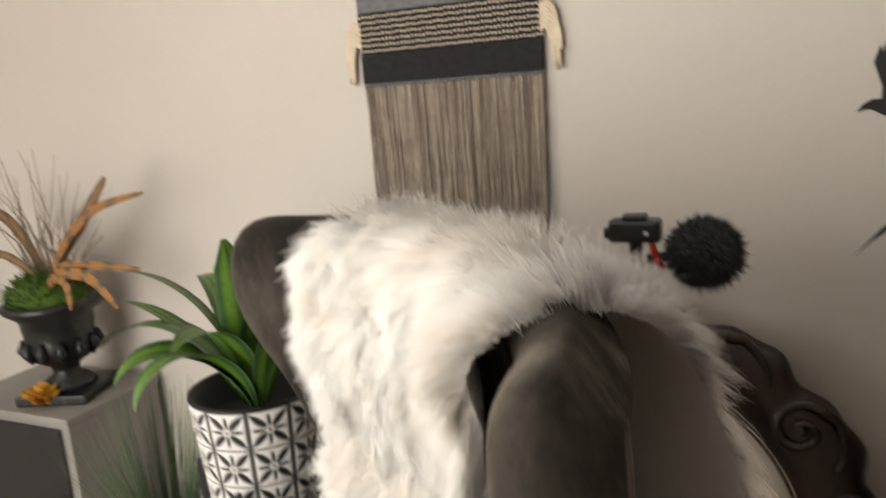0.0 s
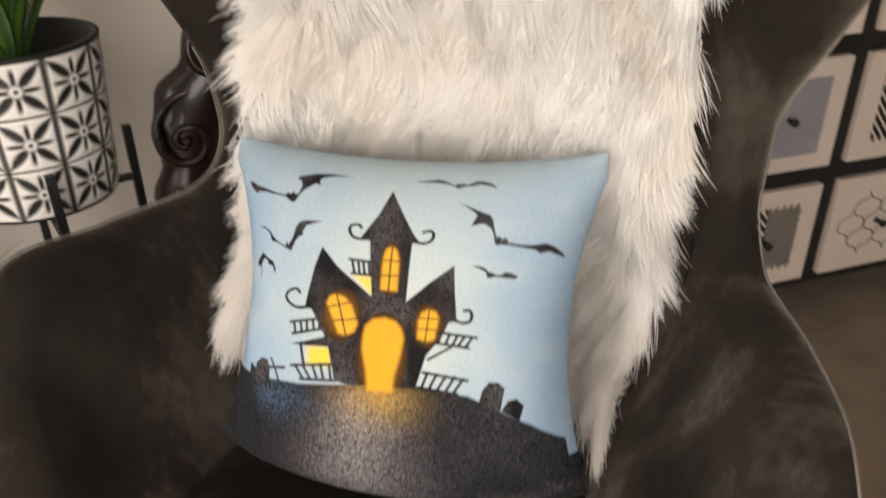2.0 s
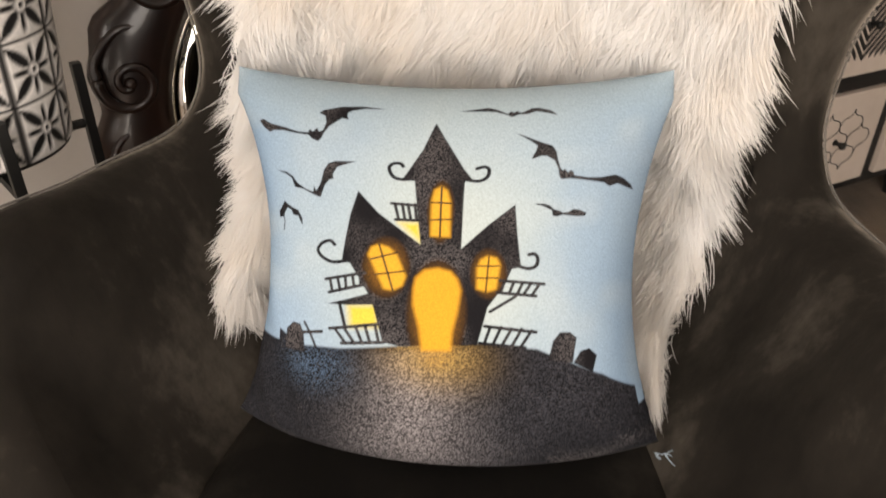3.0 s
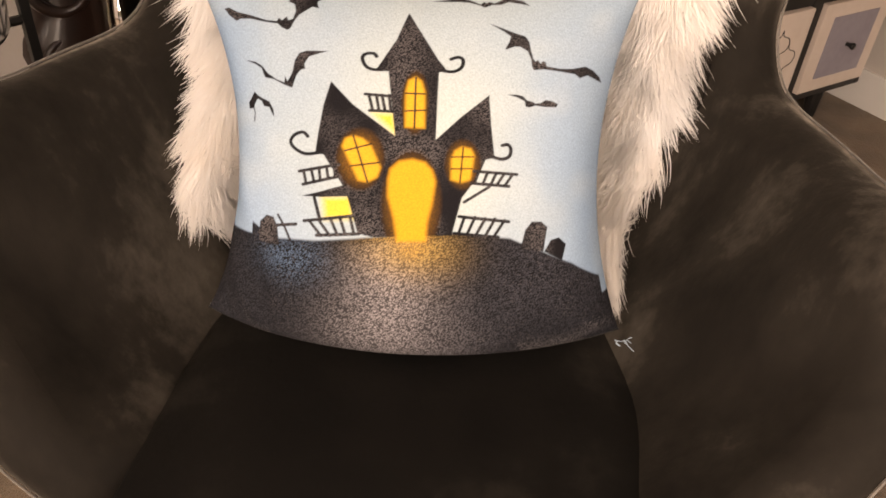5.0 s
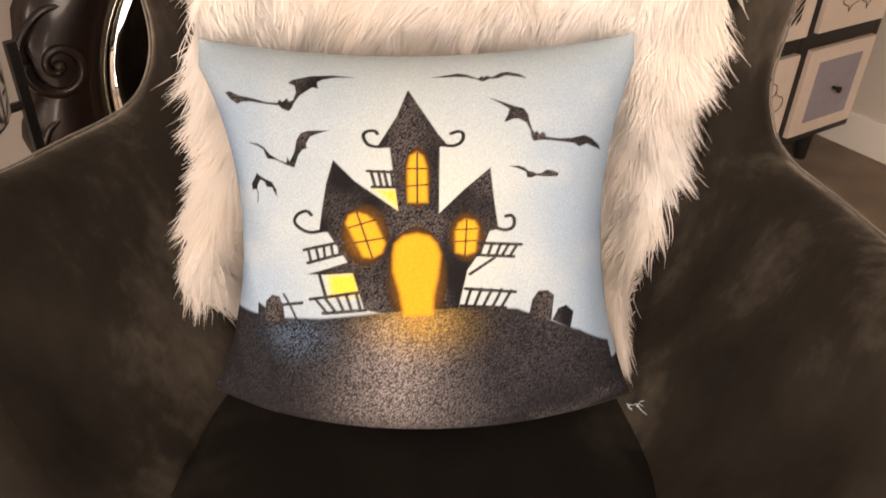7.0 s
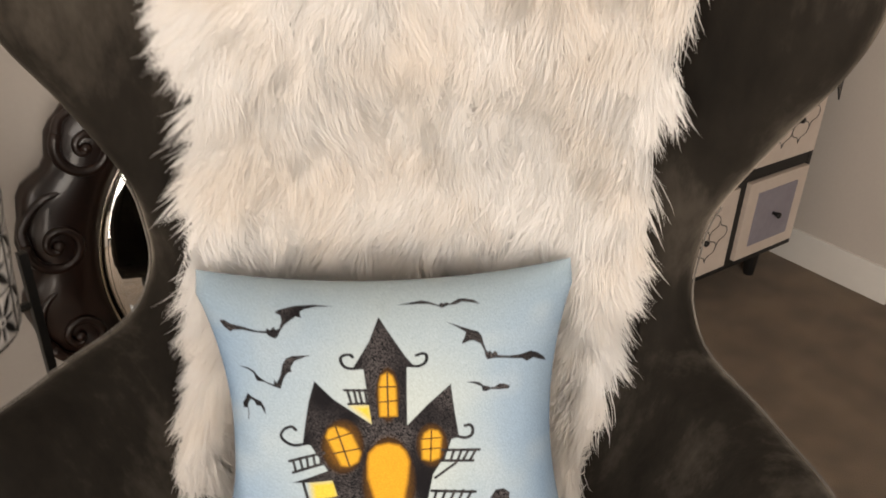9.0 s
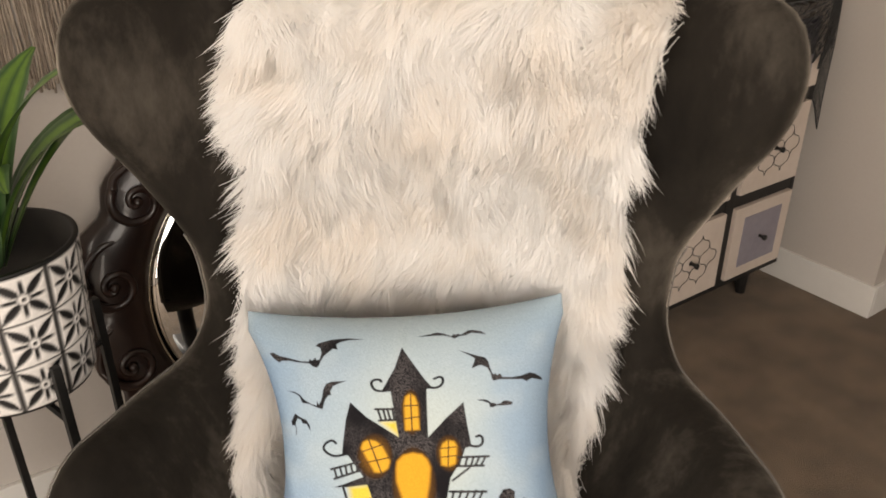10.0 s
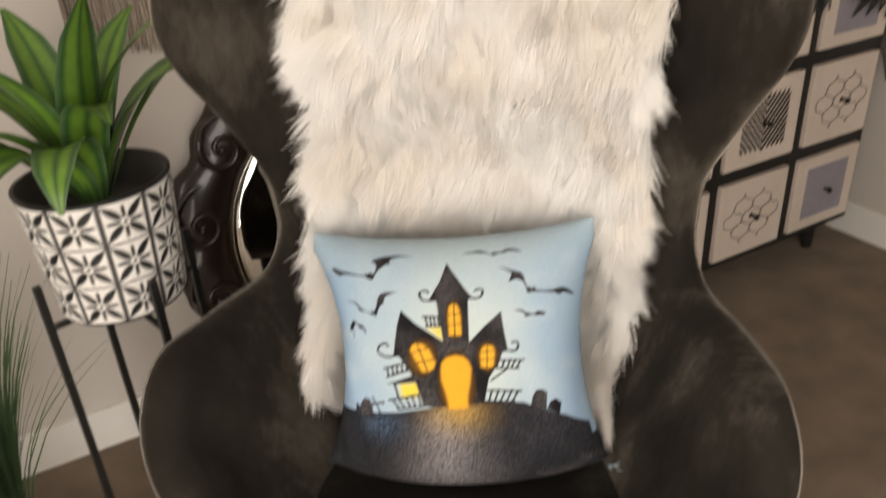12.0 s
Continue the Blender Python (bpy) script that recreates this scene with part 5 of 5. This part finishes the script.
# ---------------------------------------------------------------- the pedestal with its urn
PEDESTAL = surface("pedestal_paint", (0.22, 0.205, 0.19), (0.30, 0.285, 0.265), 5, 0.5, 8, 0.15)
STONE_BLACK = surface("dark_urn", (0.006, 0.006, 0.007), (0.018, 0.018, 0.018), 22, 0.35, 6, 0.4, 0.002)
MOSS = surface("moss", (0.03, 0.07, 0.008), (0.10, 0.18, 0.02), 60, 0.95, 5, 0.6, 0.004)
ROSE = surface("yellow_rose", (0.52, 0.24, 0.02), (0.70, 0.40, 0.05), 40, 0.7, 5, 0.2)
STEM = surface("dry_stem", (0.10, 0.07, 0.04), (0.20, 0.14, 0.08), 40, 0.9, 5, 0.2)
GRASS = surface("grass_blade", (0.03, 0.07, 0.025), (0.09, 0.14, 0.06), 25, 0.6, 5, 0.2, stretch=(1, 1, 0.3))


def plume_material():
    """Pheasant plume: amber with dark bars across."""
    m, nt, bs = mat("barred_plume")
    a = nt.nodes.new("ShaderNodeVertexColor")
    a.layer_name = "print"
    nt.links.new(a.outputs[0], bs.inputs["Base Color"])
    bs.inputs["Roughness"].default_value = 0.8
    return m


PLUME = plume_material()


def plume(pts, width, amber):
    line = smooth_line(pts, 40)
    verts, cols = [], []
    for i, p in enumerate(line):
        t = i / 39
        d = Vector(line[min(i + 1, 39)] - line[max(i - 1, 0)]).normalized()
        s = d.cross(Vector((0.2, -1, 0.1))).normalized()
        w = width * math.sin(math.pi * (0.06 + 0.9 * t)) ** 0.6
        dark = (i // 2) % 3 == 0
        for k in (-1, 0, 1):
            verts.append(Vector(p) + s * w * k + Vector((0, -0.0015 * (1 - abs(k)), 0)))
            c = (0.03, 0.02, 0.012) if dark and k else (amber if abs(k) else (0.22, 0.13, 0.06))
            cols.append((*c, 1))
    me = mesh_of("plume", verts, grid_faces(3, 40))
    col = me.color_attributes.new("print", "FLOAT_COLOR", "POINT")
    col.data.foreach_set("color", np.array(cols, np.float32).ravel())
    me.materials.append(PLUME)
    return me


def pedestal_group():
    ped = empty("pedestal", pose(-0.648, -0.57, 0), "pale painted pedestal box with glossy black front panel", "pedestal")
    part("body", boxed(-0.215, 0.215, -0.142, 0.142, 0, 0.612, 0.004), PEDESTAL, ped)
    part("top", boxed(-0.22, 0.22, -0.147, 0.147, 0.612, 0.630, 0.004), PEDESTAL, ped)
    part("front_panel", boxed(-0.20, 0.19, -0.149, -0.1425, 0.02, 0.602, 0.002), GLOSS_BLACK, ped, "glossy black panel")
    urn = empty("urn", pose(-0.575, -0.58, 0.630, 0, 0, 20) @ Matrix.Scale(1.75, 4), "black footed urn filled with green moss", "urn")
    part("plinth", boxed(-0.052, 0.052, -0.052, 0.052, 0, 0.014, 0.003), STONE_BLACK, urn)
    part("bowl", lathe([(0.0, 0.014), (0.040, 0.014), (0.036, 0.022), (0.018, 0.034), (0.020, 0.046), (0.040, 0.058), (0.048, 0.075), (0.046, 0.085), (0.050, 0.12), (0.068, 0.134), (0.072, 0.142), (0.066, 0.146), (0.045, 0.135), (0.0, 0.13)], 36), STONE_BLACK, urn, smooth=True)
    for k in range(12):
        a = 2 * math.pi * k / 12
        bm = bmesh.new()
        tube(bm, [(0.044 * math.cos(a), 0.044 * math.sin(a), 0.060), (0.051 * math.cos(a), 0.051 * math.sin(a), 0.075), (0.048 * math.cos(a), 0.048 * math.sin(a), 0.09)], [0.004, 0.008, 0.003], 6)
        part("flute", bm, STONE_BLACK, urn, smooth=True)
    rng = random.Random(21)
    bm = bmesh.new()
    for k in range(900):
        a, e = rng.uniform(0, 2 * math.pi), rng.uniform(0, 1.5)
        r = 0.050
        p = Vector((-0.008 + r * math.cos(a) * math.sin(e) * 1.1, r * math.sin(a) * math.sin(e), 0.135 + 0.045 * math.cos(e)))
        d = (p - Vector((0, 0, 0.12))).normalized() + Vector((rng.uniform(-0.6, 0.6), rng.uniform(-0.6, 0.6), rng.uniform(-0.3, 0.5)))
        q = p + d.normalized() * rng.uniform(0.008, 0.02)
        s = Vector((rng.uniform(-1, 1), rng.uniform(-1, 1), rng.uniform(-1, 1))).normalized() * 0.0016
        bm.faces.new([bm.verts.new(p - s), bm.verts.new(p + s), bm.verts.new(q)])
    bmesh.ops.create_icosphere(bm, subdivisions=3, radius=1, matrix=Matrix.Translation((-0.006, 0, 0.135)) @ Matrix.Diagonal((0.052, 0.048, 0.044, 1)))
    tagged(part("moss", bm, MOSS, urn, "ball of green moss"), kind="stuff")
    spray = empty("plume_spray", pose(-0.565, -0.58, 0.875) @ Matrix.Scale(1.55, 4), "dried stems and barred pheasant plumes in the urn", "dried flowers")
    amber, brown = (0.32, 0.12, 0.012), (0.11, 0.065, 0.035)
    for pts, w, c in (([(0, 0, 0), (0.04, -0.01, 0.07), (0.11, -0.01, 0.14), (0.168, -0.01, 0.20)], 0.011, brown), ([(0.01, 0, 0), (0.05, -0.02, 0.08), (0.14, -0.02, 0.15), (0.25, -0.02, 0.178)], 0.007, amber),
                      ([(0.01, -0.01, 0.01), (0.05, -0.02, 0.06), (0.13, -0.03, 0.07), (0.232, -0.03, 0.068)], 0.007, amber), ([(0.0, -0.02, 0.01), (0.05, -0.03, 0.05), (0.13, -0.04, 0.055), (0.194, -0.05, 0.013)], 0.009, amber),
                      ([(0.0, -0.02, 0.01), (0.04, -0.03, 0.045), (0.08, -0.04, 0.04), (0.095, -0.05, 0.005)], 0.007, amber), ([(0, 0, 0), (-0.04, 0, 0.09), (-0.09, 0, 0.14), (-0.16, 0, 0.15)], 0.010, brown), ([(0, 0, 0), (-0.03, -0.02, 0.06), (-0.09, -0.02, 0.08), (-0.13, -0.02, 0.05)], 0.007, brown)):
        ob = new("plume", plume(pts, w, c))
        ob.parent = spray
    bm = bmesh.new()
    for k in range(70):
        a, ln = rng.uniform(40, 140), rng.uniform(0.10, 0.26)
        bx = rng.uniform(-0.02, 0.02)
        dx, dz = math.cos(radians(a)) * 0.8, math.sin(radians(a))
        tube(bm, [(bx, 0, -0.01), (bx + dx * ln * 0.5, rng.uniform(-0.02, 0.02), dz * ln * 0.55), (bx + dx * ln * 1.1, rng.uniform(-0.04, 0.04), dz * ln)], [0.0011, 0.0008, 0.0004], 3)
    tagged(part("dry_grass", bm, STEM, spray, "fine dry stems"), kind="stuff")
    rose = empty("rose", pose(-0.562, -0.668, 0.630, 0, 0, 30) @ Matrix.Scale(1.35, 4), "yellow fabric rose lying on the pedestal", "flower")
    for ring, (n, r, tilt) in enumerate(((3, 0.006, 12), (5, 0.013, 28), (6, 0.020, 48))):
        for k in range(n):
            a = 360 * k / n + 25 * ring
            s, t = np.meshgrid(np.linspace(-1, 1, 6), np.linspace(0, 1, 6))
            wide = 0.015 + 0.002 * ring
            pts = np.stack([r * t + 0.006 * t * t * (ring + 1) - 0.008 * s**2 * 0.5, s * wide * np.sqrt(np.clip(1.05 - (t - 0.35) ** 2 * 1.6, 0, 1)), 0.004 + 0.036 * t * (1 - 0.16 * ring) - 0.006 * s**2 * t], -1).reshape(-1, 3)
            petal = new("petal", mesh_of("petal", pts, grid_faces(6, 6)))
            petal.data.materials.append(ROSE)
            petal.data.shade_smooth()
            petal.parent, petal.matrix_local = rose, pose(0, 0, 0.004, 0, 0, a)
    for k in range(3):
        bm = bmesh.new()
        feather(bm, (0.012, 0, 0.006), (math.cos(radians(-20 + 40 * k)), math.sin(radians(-20 + 40 * k)), 0.4), 0.035, 0.010, 0.3)
        part("leaf", bm, GRASS, rose, "green fabric leaf")


pedestal_group()


def grass_clump():
    thing = empty("grass_plant", pose(-0.05, -0.81, 0), "tall clump of thin green artificial grass on the floor", "plant")
    rng = random.Random(31)
    part("pot", lathe([(0.0, 0.0), (0.07, 0.0), (0.085, 0.14), (0.078, 0.142), (0.0, 0.12)], 28), GLOSS_BLACK, thing, "low black pot", True)
    verts, faces = [], []
    for k in range(420):
        a, ln = rng.uniform(0, 2 * math.pi), rng.uniform(0.45, 0.74)
        out = rng.uniform(0.02, 0.14) + (0.10 if rng.random() < 0.12 else 0)
        bx, by = 0.03 * math.cos(a), 0.03 * math.sin(a)
        w = rng.uniform(0.0012, 0.0038)
        base = len(verts)
        side = Vector((-math.sin(a + 0.8), math.cos(a + 0.8), 0)) * w
        for i in range(6):
            t = i / 5
            p = Vector((bx + out * t * t * math.cos(a), by + out * t * t * math.sin(a), 0.11 + ln * t * (1 - 0.12 * t * out / 0.1)))
            s = side * (1 - 0.85 * t)
            verts += [p - s, p + s]
        faces += [(base + 2 * i, base + 2 * i + 1, base + 2 * i + 3, base + 2 * i + 2) for i in range(5)]
    tagged(part("grass", mesh_of("grass", verts, faces), GRASS, thing, "thin green blades"), kind="stuff")


grass_clump()


# ---------------------------------------------------------------- the recorder with its furry windscreen, behind the chair
RED_RUBBER = surface("red_rubber", (0.40, 0.012, 0.012), (0.55, 0.02, 0.02), 30, 0.5, 5, 0.1)


def microphone():
    thing = empty("microphone", pose(1.012, -0.85, 0), "black microphone with furry windscreen on a tall stand", "microphone")
    z = 1.107
    part("pole", tubed([(-0.075, 0, 0.03), (-0.075, 0, z + 0.01)], 0.009, 12), BLACK_METAL, thing)
    for a in (30, 150, 270):
        part("foot", tubed([(-0.075, 0, 0.14), (-0.075 + 0.20 * math.cos(radians(a)), 0.20 * math.sin(radians(a)), 0.008)], 0.007, 8), BLACK_METAL, thing)
    body = bmesh.new()
    box(body, -0.108, -0.042, -0.016, 0.016, z + 0.004, z + 0.034, 0.005)
    box(body, -0.115, -0.105, -0.010, 0.010, z + 0.009, z + 0.023, 0.002)
    box(body, -0.090, -0.060, -0.012, 0.012, z + 0.034, z + 0.040, 0.002)
    part("clamp", body, BLACK_METAL, thing, "black clamp")
    part("lamp", lathe([(0.0, 0.0), (0.003, 0.0), (0.003, 0.002), (0.0, 0.002)], 10), WHITE_PAPER, thing, "small white dot").matrix_local = pose(-0.058, -0.0165, z + 0.018, 90, 0, 0)
    part("shock_mount", tubed(smooth_line([(-0.052, -0.01, z + 0.004), (-0.047, -0.012, z - 0.014), (-0.040, -0.01, z - 0.028)], 8), 0.0045, 8), RED_RUBBER, thing, "red rubber mount")
    part("arm", tubed([(-0.06, 0, z - 0.02), (0.0, 0, z - 0.01)], 0.007, 8), BLACK_METAL, thing)
    rng = np.random.default_rng(6)
    n = 5200
    d = rng.normal(0, 1, (n, 3))
    d /= np.linalg.norm(d, axis=1, keepdims=True)
    c = np.array((0.012, 0, z - 0.008))
    r = c + d * np.array((0.040, 0.037, 0.038))
    e = r + d * rng.uniform(0.006, 0.014, (n, 1)) + rng.normal(0, 0.004, (n, 3)) + np.array((0, 0, -0.003))
    s = np.cross(d, rng.normal(0, 1, (n, 3)))
    s *= 0.0011 / np.linalg.norm(s, axis=1, keepdims=True)
    verts = np.stack([r - s, r + s, e], 1).reshape(-1, 3)
    bm = bmesh.new()
    bmesh.ops.create_icosphere(bm, subdivisions=3, radius=1, matrix=Matrix.Translation(c) @ Matrix.Diagonal((0.041, 0.038, 0.039, 1)))
    screen = part("windscreen", bm, SOFT_BLACK, thing, "furry black windscreen", True)
    tagged(part("fuzz", mesh_of("fuzz", verts, [(3 * i, 3 * i + 1, 3 * i + 2) for i in range(n)]), SOFT_BLACK, screen), kind="stuff")


microphone()
